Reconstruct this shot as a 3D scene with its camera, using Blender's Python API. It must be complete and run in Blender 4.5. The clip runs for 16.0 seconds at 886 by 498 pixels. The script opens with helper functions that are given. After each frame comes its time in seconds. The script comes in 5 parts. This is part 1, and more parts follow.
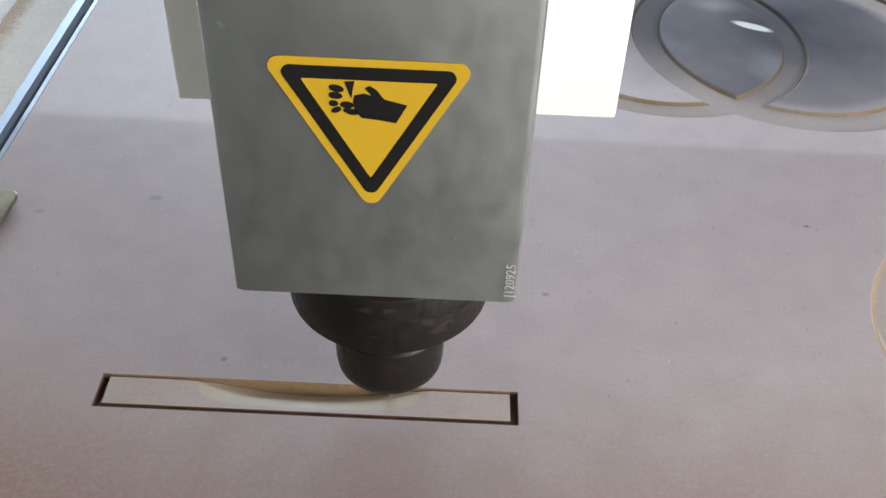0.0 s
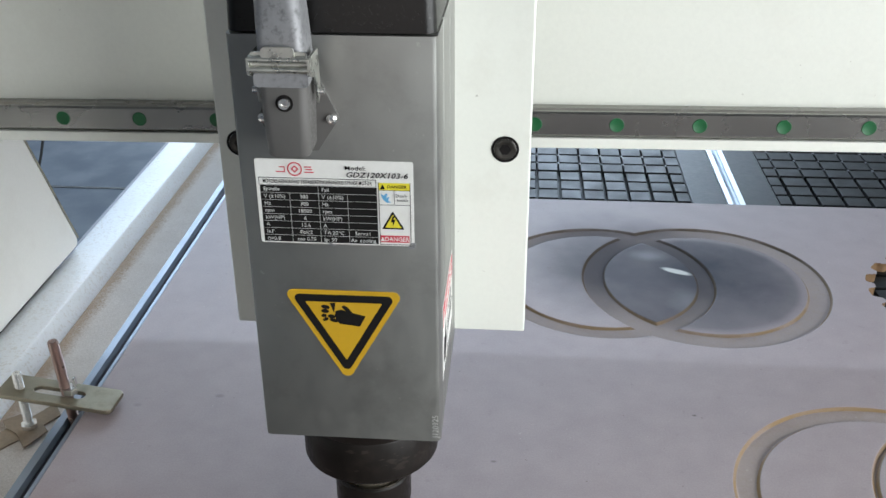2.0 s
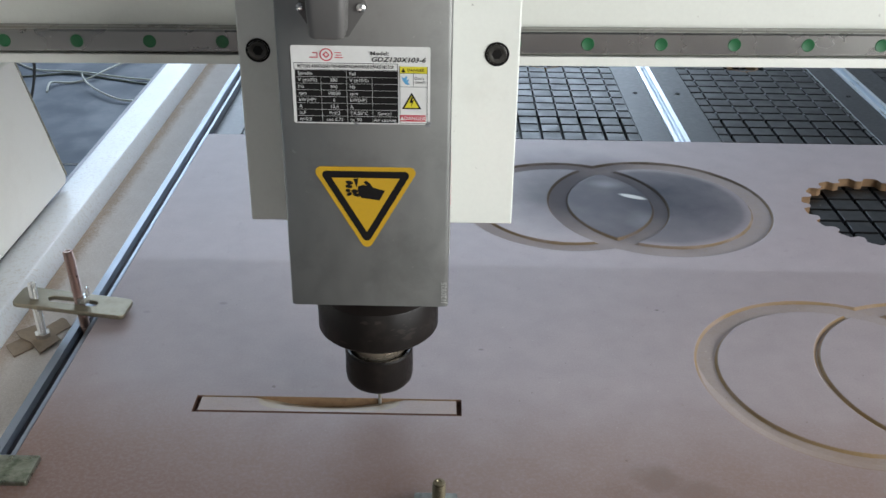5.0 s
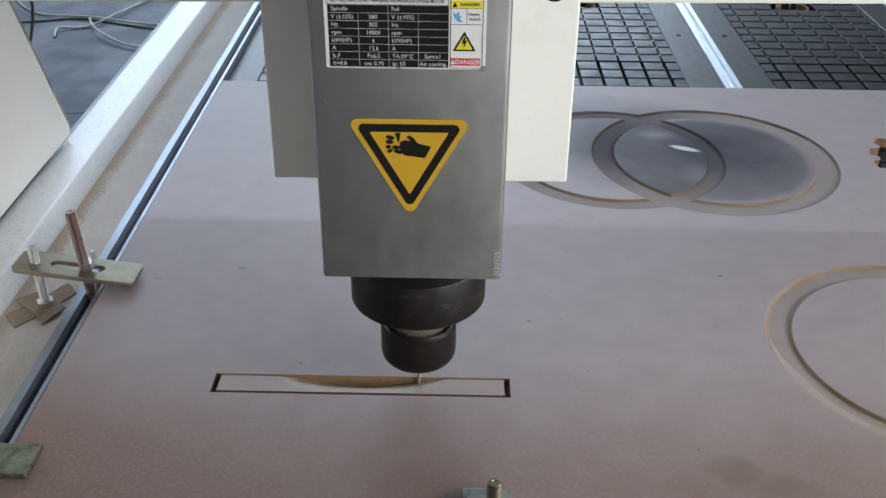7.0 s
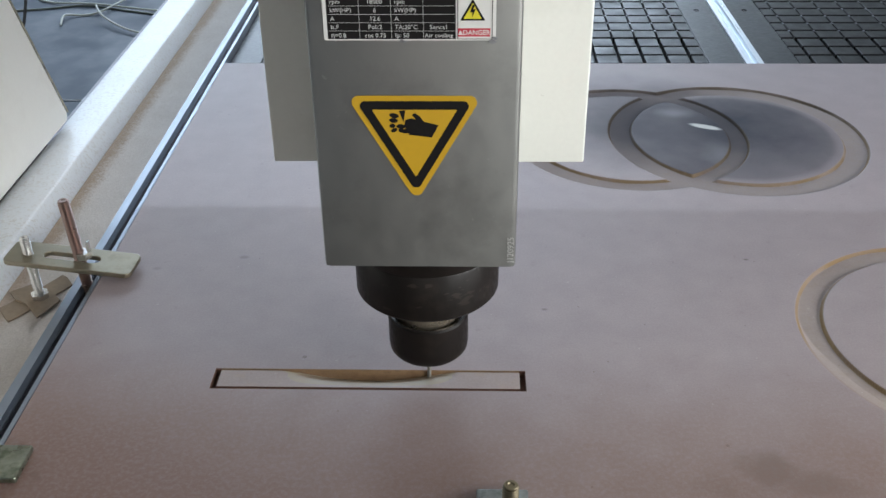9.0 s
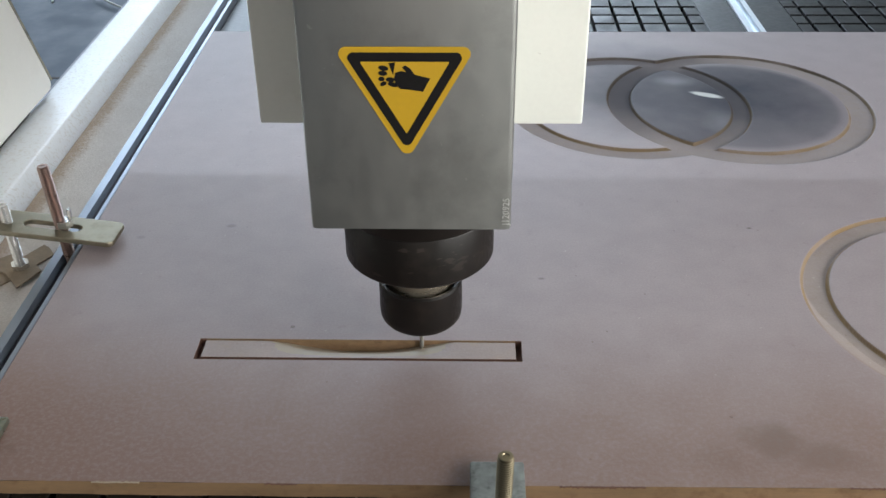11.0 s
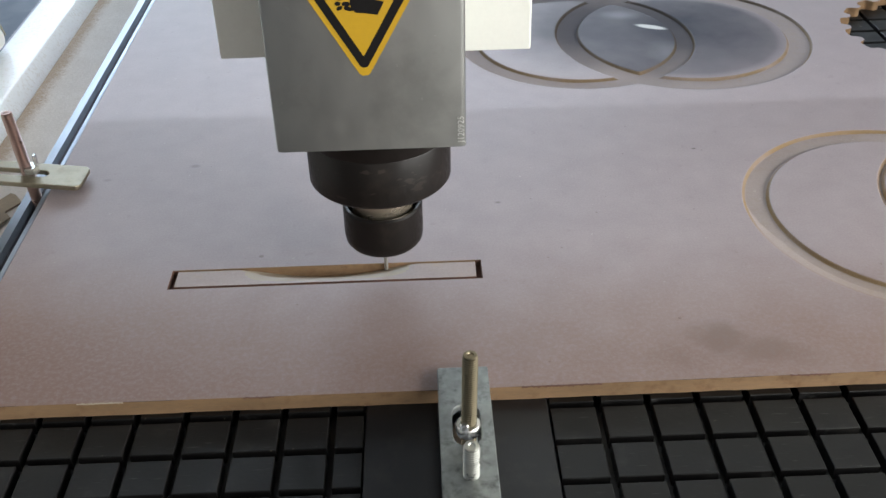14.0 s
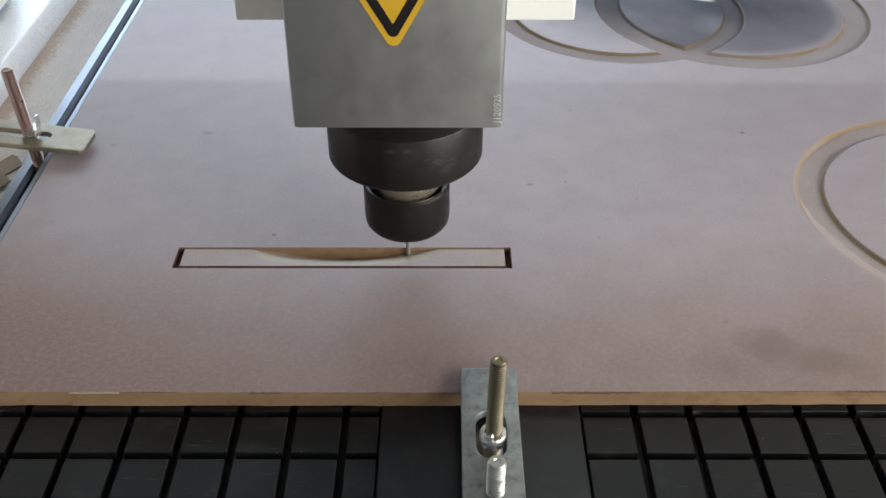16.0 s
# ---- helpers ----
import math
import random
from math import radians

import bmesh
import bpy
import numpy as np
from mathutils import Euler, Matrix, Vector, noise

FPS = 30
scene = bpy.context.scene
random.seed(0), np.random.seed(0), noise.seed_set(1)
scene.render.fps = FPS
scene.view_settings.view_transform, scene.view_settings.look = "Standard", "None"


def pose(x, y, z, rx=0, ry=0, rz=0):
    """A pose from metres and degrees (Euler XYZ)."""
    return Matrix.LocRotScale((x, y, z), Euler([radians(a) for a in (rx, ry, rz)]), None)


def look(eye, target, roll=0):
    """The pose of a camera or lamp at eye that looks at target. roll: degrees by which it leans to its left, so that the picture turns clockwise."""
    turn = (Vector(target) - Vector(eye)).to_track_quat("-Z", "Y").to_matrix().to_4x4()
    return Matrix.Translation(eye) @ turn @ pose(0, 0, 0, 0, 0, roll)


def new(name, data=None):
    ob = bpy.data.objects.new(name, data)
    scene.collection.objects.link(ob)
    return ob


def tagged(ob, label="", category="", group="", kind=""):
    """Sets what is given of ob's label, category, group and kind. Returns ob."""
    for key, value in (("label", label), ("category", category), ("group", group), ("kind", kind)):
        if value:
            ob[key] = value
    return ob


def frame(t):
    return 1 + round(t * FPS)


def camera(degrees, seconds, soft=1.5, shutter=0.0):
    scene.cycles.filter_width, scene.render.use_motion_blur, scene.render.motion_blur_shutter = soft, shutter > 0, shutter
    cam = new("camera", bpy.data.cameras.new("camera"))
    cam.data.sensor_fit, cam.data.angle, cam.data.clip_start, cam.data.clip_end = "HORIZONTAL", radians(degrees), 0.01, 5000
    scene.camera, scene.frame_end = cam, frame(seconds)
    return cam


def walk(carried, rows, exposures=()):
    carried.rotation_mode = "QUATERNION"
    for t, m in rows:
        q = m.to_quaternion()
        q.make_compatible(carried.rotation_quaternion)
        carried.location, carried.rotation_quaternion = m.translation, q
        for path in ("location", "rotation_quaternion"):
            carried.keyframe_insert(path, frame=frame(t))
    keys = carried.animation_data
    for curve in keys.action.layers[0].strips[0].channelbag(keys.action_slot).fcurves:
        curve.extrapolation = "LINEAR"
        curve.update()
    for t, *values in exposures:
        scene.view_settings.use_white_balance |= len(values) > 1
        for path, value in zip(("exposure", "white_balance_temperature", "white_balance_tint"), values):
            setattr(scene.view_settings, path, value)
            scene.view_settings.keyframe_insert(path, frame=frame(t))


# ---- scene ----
cam = camera(47.6, 16.0)
PATH = [
    (0, (0.165, -0.307, 0.378), (0.161, 1.198, -0.94), 2.5),
    (0.2, (0.17, -0.325, 0.382), (0.126, 1.268, -0.826), 1.0),
    (0.5, (0.174, -0.35, 0.396), (0.08, 1.27, -0.773), 0.6),
    (1, (0.189, -0.398, 0.434), (0.051, 1.237, -0.71), 0.0),
    (1.2, (0.195, -0.418, 0.445), (0.067, 1.244, -0.657), 0.0),
    (1.5, (0.209, -0.45, 0.458), (0.072, 1.249, -0.589), -0.0),
    (2, (0.232, -0.511, 0.49), (0.089, 1.261, -0.425), -0.3),
    (2.5, (0.253, -0.546, 0.499), (0.101, 1.267, -0.332), -0.4),
    (3, (0.238, -0.554, 0.498), (0.081, 1.255, -0.341), -0.7),
    (3.2, (0.219, -0.566, 0.497), (0.086, 1.246, -0.336), -0.4),
    (3.5, (0.2, -0.589, 0.486), (0.089, 1.192, -0.417), -0.0),
    (3.7, (0.199, -0.606, 0.482), (0.1, 1.156, -0.458), -0.1),
    (4, (0.195, -0.624, 0.482), (0.161, 1.138, -0.464), 0.6),
    (4.2, (0.197, -0.63, 0.478), (0.189, 1.143, -0.447), 0.8),
    (6.3, (0.173, -0.554, 0.443), (0.16, 1.193, -0.531), 1.2),
    (6.5, (0.172, -0.545, 0.437), (0.149, 1.191, -0.556), 1.1),
    (7, (0.166, -0.535, 0.433), (0.138, 1.185, -0.587), 0.5),
    (7.5, (0.168, -0.519, 0.424), (0.101, 1.199, -0.597), -0.6),
    (8, (0.167, -0.509, 0.418), (0.107, 1.202, -0.615), -0.7),
    (10.3, (0.17, -0.471, 0.399), (0.129, 1.231, -0.649), -0.3),
    (10.5, (0.173, -0.464, 0.393), (0.136, 1.238, -0.657), -0.3),
    (11, (0.169, -0.487, 0.392), (0.122, 1.199, -0.682), -0.5),
    (11.5, (0.161, -0.531, 0.397), (0.14, 1.154, -0.681), -0.9),
    (12, (0.151, -0.555, 0.401), (0.16, 1.144, -0.654), -0.6),
    (12.5, (0.158, -0.557, 0.397), (0.158, 1.147, -0.65), -1.4),
    (13, (0.165, -0.544, 0.389), (0.177, 1.141, -0.687), -1.6),
    (13.5, (0.167, -0.534, 0.388), (0.191, 1.121, -0.733), -1.6),
    (14, (0.168, -0.525, 0.388), (0.201, 1.118, -0.752), -1.4),
    (14.5, (0.173, -0.52, 0.389), (0.205, 1.119, -0.757), -1.3),
    (15, (0.178, -0.477, 0.368), (0.217, 1.161, -0.779), -0.4),
    (15.5, (0.173, -0.462, 0.362), (0.202, 1.16, -0.808), 0.3),
    (16, (0.163, -0.476, 0.371), (0.161, 1.124, -0.829), -0.0),
]
walk(cam, [(t, look(eye, target, roll)) for t, eye, target, roll in PATH], [(0, 0.57, 6500, 11), (1.0, 0.40, 6300, 11), (2.0, 0.13, 6220, 11), (2.5, -0.08, 6200, 11), (4.0, -0.06, 6270, 12), (8.0, -0.02, 6330, 13), (11.0, 0.12, 6550, 12), (12.5, 0.18, 6600, 12), (14.5, 0.31, 6550, 13), (16.0, 0.28, 6550, 13)])

# ---------- world, daylight ----------
world = bpy.data.worlds.new("world")
scene.world = world
world.use_nodes = True
wn = world.node_tree
sky = wn.nodes.new("ShaderNodeTexSky")
sky.sky_type, sky.sun_disc = "NISHITA", False
sky.sun_elevation, sky.sun_rotation = radians(48), radians(10)
wn.links.new(sky.outputs["Color"], wn.nodes["Background"].inputs["Color"])
wn.nodes["Background"].inputs["Strength"].default_value = 0.1


def window_light(name, eye, target, sx, sy, power, color):
    d = bpy.data.lights.new(name, "AREA")
    d.shape, d.size, d.size_y, d.energy, d.color = "RECTANGLE", sx, sy, power, color
    ob = new(name, d)
    ob.matrix_world = look(eye, target)
    return ob


# daylight through unseen openings: roof light and high window behind the gantry, side window
window_light("roof_light_daylight", (-1.9, 4.3, 5.33), (-1.9, 0.9, 0.0), 3.4, 0.16, 100, (0.74, 0.89, 1.0))
window_light("back_window_daylight", (-1.2, 8.9, 3.1), (-1.2, 0.0, 1.2), 6.7, 2.9, 388, (0.70, 0.86, 1.0))
# low added fill for upright front faces; no gate is known there
window_light("front_fill_light", (0.4, -5.9, -0.15), (0.3, 0.0, 0.1), 3.5, 1.1, 23, (1.0, 0.88, 0.79))
window_light("side_window_daylight", (2.22, -1.05, 0.5), (0.3, 0.1, 0.15), 2.7, 1.4, 94, (0.965, 0.985, 0.945))


# ---------- materials ----------
def nodes_of(name, rough=0.5, metal=0.0):
    m = bpy.data.materials.new(name)
    m.use_nodes = True
    nt = m.node_tree
    b = nt.nodes["Principled BSDF"]
    b.inputs["Roughness"].default_value, b.inputs["Metallic"].default_value = rough, metal
    return m, nt, b


def coords(nt, scale=(1, 1, 1)):
    tc = nt.nodes.new("ShaderNodeTexCoord")
    mp = nt.nodes.new("ShaderNodeMapping")
    mp.inputs["Scale"].default_value = scale
    nt.links.new(tc.outputs["Object"], mp.inputs["Vector"])
    return mp.outputs["Vector"]


def noise_tex(nt, vec, scale, detail=4.0, rough=0.55):
    n = nt.nodes.new("ShaderNodeTexNoise")
    n.inputs["Scale"].default_value, n.inputs["Detail"].default_value, n.inputs["Roughness"].default_value = scale, detail, rough
    nt.links.new(vec, n.inputs["Vector"])
    return n.outputs["Fac"]


def ramp(nt, fac, stops):
    r = nt.nodes.new("ShaderNodeValToRGB")
    e = r.color_ramp.elements
    while len(e) < len(stops):
        e.new(0.5)
    for k, (p, c) in zip(e, stops):
        k.position, k.color = p, (*c, 1) if len(c) == 3 else c
    nt.links.new(fac, r.inputs["Fac"])
    return r.outputs["Color"]


def mix(nt, fac, a, b, kind="MIX"):
    x = nt.nodes.new("ShaderNodeMix")
    x.data_type, x.blend_type = "RGBA", kind
    for sock, v in ((x.inputs[0], fac), (x.inputs[6], a), (x.inputs[7], b)):
        if isinstance(v, (int, float)):
            sock.default_value = v
        elif isinstance(v, tuple):
            sock.default_value = (*v, 1)
        else:
            nt.links.new(v, sock)
    return x.outputs[2]


def calc(nt, op, a, b=None):
    x = nt.nodes.new("ShaderNodeMath")
    x.operation = op
    for k, v in enumerate((a, b)):
        if v is None:
            continue
        if isinstance(v, (int, float)):
            x.inputs[k].default_value = v
        else:
            nt.links.new(v, x.inputs[k])
    return x.outputs[0]


def span(nt, v, lo, hi, to0=0.0, to1=1.0):
    x = nt.nodes.new("ShaderNodeMapRange")
    x.interpolation_type = "SMOOTHSTEP"
    for k, val in (("From Min", lo), ("From Max", hi), ("To Min", to0), ("To Max", to1)):
        x.inputs[k].default_value = val
    nt.links.new(v, x.inputs["Value"])
    return x.outputs[0]


def bump(nt, b, height, strength=0.2, distance=0.001):
    x = nt.nodes.new("ShaderNodeBump")
    x.inputs["Strength"].default_value, x.inputs["Distance"].default_value = strength, distance
    nt.links.new(height, x.inputs["Height"])
    nt.links.new(x.outputs["Normal"], b.inputs["Normal"])


def surface(name, color, rough=0.5, metal=0.0, coarse=6, fine=90, vary=0.12, stretch=(1, 1, 1), relief=0.1, dirt=None, dirt_amount=0.25, rough_vary=0.12, gloss=0.5):
    """A surface with colour variation at two scales, uneven gloss and fine relief."""
    m, nt, b = nodes_of(name, rough, metal)
    b.inputs["Specular IOR Level"].default_value = gloss
    v = coords(nt, stretch)
    big, small = noise_tex(nt, v, coarse), noise_tex(nt, v, fine, 6)
    lo, hi = tuple(c * (1 - vary) for c in color), tuple(min(1, c * (1 + vary)) for c in color)
    col = ramp(nt, big, [(0.3, lo), (0.7, hi)])
    col = mix(nt, 0.5, col, ramp(nt, small, [(0.3, lo), (0.7, hi)]))
    if dirt:
        patch = noise_tex(nt, coords(nt), coarse * 2.3, 8, 0.65)
        col = mix(nt, ramp(nt, patch, [(0.52, (0, 0, 0)), (0.75, (dirt_amount,) * 3)]), col, dirt)
    nt.links.new(col, b.inputs["Base Color"])
    nt.links.new(span(nt, small, 0.3, 0.7, max(0.02, rough - rough_vary), min(1, rough + rough_vary)), b.inputs["Roughness"])
    if relief:
        bump(nt, b, small, relief, 0.0006)
    return m


# routed rings: centre x, y, outer and inner radius
RINGS = [(0.319, 0.385, 0.1135, 0.0945), (0.4215, 0.384, 0.1215, 0.0985), (0.514, 0.062, 0.1185, 0.0995), (0.608, 0.062, 0.1185, 0.0995)]
NARROW = (0.1127, 0.1075)


def board_top(name="melamine_face", shift=(1, 1, 1), dusty=0.0):
    """Pinkish grey melamine face with dust, specks, scuffs, grey patches, painted sheen and shade."""
    m, nt, b = nodes_of(name, 0.5)
    b.inputs["Specular IOR Level"].default_value = 0.35
    v = coords(nt)
    big, mid, small = noise_tex(nt, v, 5), noise_tex(nt, v, 38, 6), noise_tex(nt, v, 700, 3)
    col = ramp(nt, big, [(0.3, (0.52, 0.442, 0.455)), (0.7, (0.58, 0.50, 0.512))])
    col = mix(nt, 0.45, col, ramp(nt, mid, [(0.35, (0.475, 0.40, 0.41)), (0.7, (0.61, 0.535, 0.545))]))
    col = mix(nt, 0.22, col, ramp(nt, small, [(0.35, (0.42, 0.38, 0.37)), (0.65, (0.64, 0.6, 0.58))]))
    vor = nt.nodes.new("ShaderNodeTexVoronoi")
    vor.inputs["Scale"].default_value = 34
    nt.links.new(v, vor.inputs["Vector"])
    rnd = nt.nodes.new("ShaderNodeSeparateColor")
    nt.links.new(vor.outputs["Color"], rnd.inputs["Color"])
    dots = calc(nt, "MULTIPLY", calc(nt, "LESS_THAN", vor.outputs["Distance"], 0.055), calc(nt, "GREATER_THAN", rnd.outputs[0], 0.9))
    col = mix(nt, calc(nt, "MULTIPLY", dots, 0.5), col, (0.16, 0.13, 0.12))
    vor = nt.nodes.new("ShaderNodeTexVoronoi")
    vor.inputs["Scale"].default_value = 95
    nt.links.new(v, vor.inputs["Vector"])
    rnd = nt.nodes.new("ShaderNodeSeparateColor")
    nt.links.new(vor.outputs["Color"], rnd.inputs["Color"])
    dots = calc(nt, "MULTIPLY", calc(nt, "LESS_THAN", vor.outputs["Distance"], 0.075), calc(nt, "GREATER_THAN", rnd.outputs[1], 0.9))
    col = mix(nt, calc(nt, "MULTIPLY", dots, 0.4), col, (0.17, 0.13, 0.11))
    pale = noise_tex(nt, v, 210, 2)
    col = mix(nt, span(nt, pale, 0.72, 0.77, 0.0, 0.45), col, (0.80, 0.76, 0.74))
    scuff = noise_tex(nt, v, 95, 3, 0.6)
    col = mix(nt, span(nt, scuff, 0.64, 0.74, 0.0, 0.22), col, (0.34, 0.27, 0.25))
    pos = nt.nodes.new("ShaderNodeSeparateXYZ")
    nt.links.new(v, pos.inputs[0])
    px, py = pos.outputs[0], pos.outputs[1]
    wob = calc(nt, "SUBTRACT", noise_tex(nt, v, 22, 4), 0.5)

    def radial(cx, cy, sx=1.0, sy=1.0, w=0.0):
        dx = calc(nt, "MULTIPLY", calc(nt, "SUBTRACT", px, cx), sx)
        dy = calc(nt, "MULTIPLY", calc(nt, "SUBTRACT", py, cy), sy)
        d = calc(nt, "SQRT", calc(nt, "ADD", calc(nt, "MULTIPLY", dx, dx), calc(nt, "MULTIPLY", dy, dy)))
        return calc(nt, "ADD", d, calc(nt, "MULTIPLY", wob, w)) if w else d

    col = mix(nt, 1.0, col, tuple(shift), "MULTIPLY")
    if dusty:
        col = mix(nt, span(nt, noise_tex(nt, v, 60, 6), 0.45, 0.8, 0.0, dusty), col, (0.5, 0.36, 0.22))
    face = col
    # bluish dark grey over the crossing of the two rings
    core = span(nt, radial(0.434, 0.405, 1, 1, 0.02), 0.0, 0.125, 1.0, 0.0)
    edge_tone = calc(nt, "MAXIMUM", span(nt, radial(0.326, 0.420, 1.0, 0.8, 0.03), 0.02, 0.115, 0.9, 0.0), span(nt, radial(0.366, 0.49, 0.8, 1.3, 0.03), 0.0, 0.07, 0.62, 0.0))
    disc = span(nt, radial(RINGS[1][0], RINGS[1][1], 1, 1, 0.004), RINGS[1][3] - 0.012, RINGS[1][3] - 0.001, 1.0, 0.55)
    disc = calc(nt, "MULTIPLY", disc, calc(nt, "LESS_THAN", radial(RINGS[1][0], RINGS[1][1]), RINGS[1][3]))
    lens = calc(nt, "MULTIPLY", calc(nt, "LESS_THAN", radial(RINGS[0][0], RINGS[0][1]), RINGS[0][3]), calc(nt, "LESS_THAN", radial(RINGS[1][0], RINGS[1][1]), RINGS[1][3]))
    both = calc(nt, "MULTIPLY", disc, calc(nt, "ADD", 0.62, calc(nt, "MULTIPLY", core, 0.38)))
    both = calc(nt, "MAXIMUM", calc(nt, "MAXIMUM", both, calc(nt, "MULTIPLY", edge_tone, 0.85)), calc(nt, "MULTIPLY", lens, 0.82))
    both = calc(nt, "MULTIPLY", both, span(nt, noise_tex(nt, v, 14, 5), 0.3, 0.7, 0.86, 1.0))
    groove_tone = calc(nt, "MAXIMUM", edge_tone, span(nt, radial(0.385, 0.402, 1.0, 0.9, 0.03), 0.03, 0.115, 1.0, 0.0))
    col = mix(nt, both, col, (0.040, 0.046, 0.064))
    # pale highlight painted in the overlap, with two faint sheen patches beside it
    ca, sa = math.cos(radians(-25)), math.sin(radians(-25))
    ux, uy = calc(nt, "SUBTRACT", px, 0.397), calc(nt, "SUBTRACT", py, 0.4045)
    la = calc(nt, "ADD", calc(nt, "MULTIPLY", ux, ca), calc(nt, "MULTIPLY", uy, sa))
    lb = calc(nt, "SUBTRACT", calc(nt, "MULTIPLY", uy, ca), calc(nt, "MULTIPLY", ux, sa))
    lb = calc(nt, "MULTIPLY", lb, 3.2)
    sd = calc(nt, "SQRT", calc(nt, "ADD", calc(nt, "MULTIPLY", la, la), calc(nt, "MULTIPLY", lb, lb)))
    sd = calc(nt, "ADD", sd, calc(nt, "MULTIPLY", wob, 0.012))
    painted_sheen = calc(nt, "MAXIMUM", span(nt, radial(0.372, 0.437, 1.0, 1.8, 0.03), 0.0, 0.03, 0.3, 0.0), span(nt, radial(0.40, 0.345, 1.3, 0.8, 0.03), 0.0, 0.03, 0.26, 0.0))
    col = mix(nt, painted_sheen, col, (0.46, 0.46, 0.49))
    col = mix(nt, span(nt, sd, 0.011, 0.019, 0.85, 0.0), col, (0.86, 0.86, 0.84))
    # greasy smear near the front edge
    sm = calc(nt, "MAXIMUM", span(nt, radial(0.339, -0.071, 1, 1.6, 0.07), 0.0, 0.026, 0.62, 0.0), span(nt, radial(0.369, -0.083, 0.8, 1.5, 0.07), 0.0, 0.026, 0.55, 0.0))
    sm = calc(nt, "MAXIMUM", sm, span(nt, radial(0.313, -0.083, 1.0, 1.5, 0.08), 0.0, 0.026, 0.5, 0.0))
    col = mix(nt, sm, col, (0.15, 0.125, 0.11))
    for cx, cy, r, k in ((-0.009, 0.159, 0.0032, 0.35), (0.38, 0.16, 0.0022, 0.9), (0.221, 0.091, 0.0018, 0.5), (-0.073, 0.142, 0.003, 0.25), (-0.085, -0.080, 0.0022, 0.5), (-0.082, -0.083, 0.0018, 0.45), (-0.075, -0.06, 0.0016, 0.3), (0.13, 0.17, 0.0014, 0.5)):
        col = mix(nt, span(nt, radial(cx, cy, 0.8, 1.2, 0.006), r * 0.5, r * 1.4, k, 0.0), col, (0.12, 0.1, 0.09))
    if name == "melamine_face":
        # brown tint stands for dimmer, warmer light towards the front edge and clamped corner
        front_shade = calc(nt, "ADD", span(nt, py, -0.105, 0.10, 1.0, 0.0), span(nt, radial(-0.11, -0.11, 1.0, 1.0), 0.0, 0.22, 0.55, 0.0))
        front_shade = calc(nt, "ADD", front_shade, calc(nt, "MULTIPLY", wob, 0.5))
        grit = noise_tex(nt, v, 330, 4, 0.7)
        col = mix(nt, calc(nt, "MULTIPLY", span(nt, front_shade, 0.0, 1.4, 0.0, 0.85), span(nt, grit, 0.3, 0.6, 0.7, 1.0)), col, (0.26, 0.145, 0.104))
        # raw fibreboard on the groove walls, dust on the groove floors
        d = None
        for cx, cy, ro, ri in RINGS:
            r = radial(cx, cy)
            e = calc(nt, "MAXIMUM", calc(nt, "SUBTRACT", r, ro), calc(nt, "SUBTRACT", ri, r))
            if (cx, cy) == RINGS[3][:2]:
                slim = calc(nt, "MAXIMUM", calc(nt, "SUBTRACT", r, NARROW[0]), calc(nt, "SUBTRACT", NARROW[1], r))
                within = calc(nt, "LESS_THAN", radial(RINGS[2][0], RINGS[2][1]), RINGS[2][3])
                e = calc(nt, "ADD", calc(nt, "MULTIPLY", e, calc(nt, "SUBTRACT", 1.0, within)), calc(nt, "MULTIPLY", slim, within))
            d = e if d is None else calc(nt, "MINIMUM", d, e)
        d = calc(nt, "ADD", d, calc(nt, "MULTIPLY", wob, 0.0009))
        front = span(nt, py, 0.19, 0.24, 1.0, 0.0)
        floor_col = mix(nt, front, mix(nt, 0.5, face, (0.33, 0.30, 0.275)), mix(nt, 0.3, col, (0.47, 0.405, 0.31)))
        floor_col = mix(nt, span(nt, noise_tex(nt, v, 160, 5), 0.45, 0.75, 0.0, 0.22), floor_col, (0.40, 0.32, 0.22))
        floor_col = mix(nt, calc(nt, "MULTIPLY", groove_tone, 0.88), floor_col, (0.085, 0.088, 0.104))
        col = mix(nt, span(nt, d, -0.0022, -0.0012, 0.9, 0.0), col, floor_col)
        # walls get darker towards the back, shade mixed into their colour
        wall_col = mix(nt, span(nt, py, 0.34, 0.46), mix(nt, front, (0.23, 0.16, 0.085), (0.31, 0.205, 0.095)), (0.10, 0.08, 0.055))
        wall_col = mix(nt, calc(nt, "MULTIPLY", groove_tone, 0.8), wall_col, (0.05, 0.045, 0.042))
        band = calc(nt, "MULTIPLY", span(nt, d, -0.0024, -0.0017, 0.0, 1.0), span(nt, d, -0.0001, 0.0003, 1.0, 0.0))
        # dust hides the low outer wall of the front ring
        outer = calc(nt, "GREATER_THAN", radial(RINGS[2][0], RINGS[2][1]), 0.109)
        hide = calc(nt, "MULTIPLY", calc(nt, "MULTIPLY", outer, calc(nt, "LESS_THAN", px, 0.59)), span(nt, py, 0.02, 0.085, 0.85, 0.0))
        band = calc(nt, "MULTIPLY", band, calc(nt, "SUBTRACT", 1.0, calc(nt, "MULTIPLY", hide, front)))
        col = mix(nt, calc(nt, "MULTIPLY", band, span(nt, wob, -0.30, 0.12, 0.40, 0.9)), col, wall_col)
        nt.links.new(calc(nt, "MINIMUM", span(nt, d, -0.0008, 0.0006, 0.0, 0.38), calc(nt, "SUBTRACT", 0.38, calc(nt, "MULTIPLY", both, 0.36))), b.inputs["Specular IOR Level"])
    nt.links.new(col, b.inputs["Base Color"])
    nt.links.new(span(nt, mid, 0.3, 0.7, 0.48, 0.53), b.inputs["Roughness"])
    bump(nt, b, small, 0.02, 0.0004)
    return m


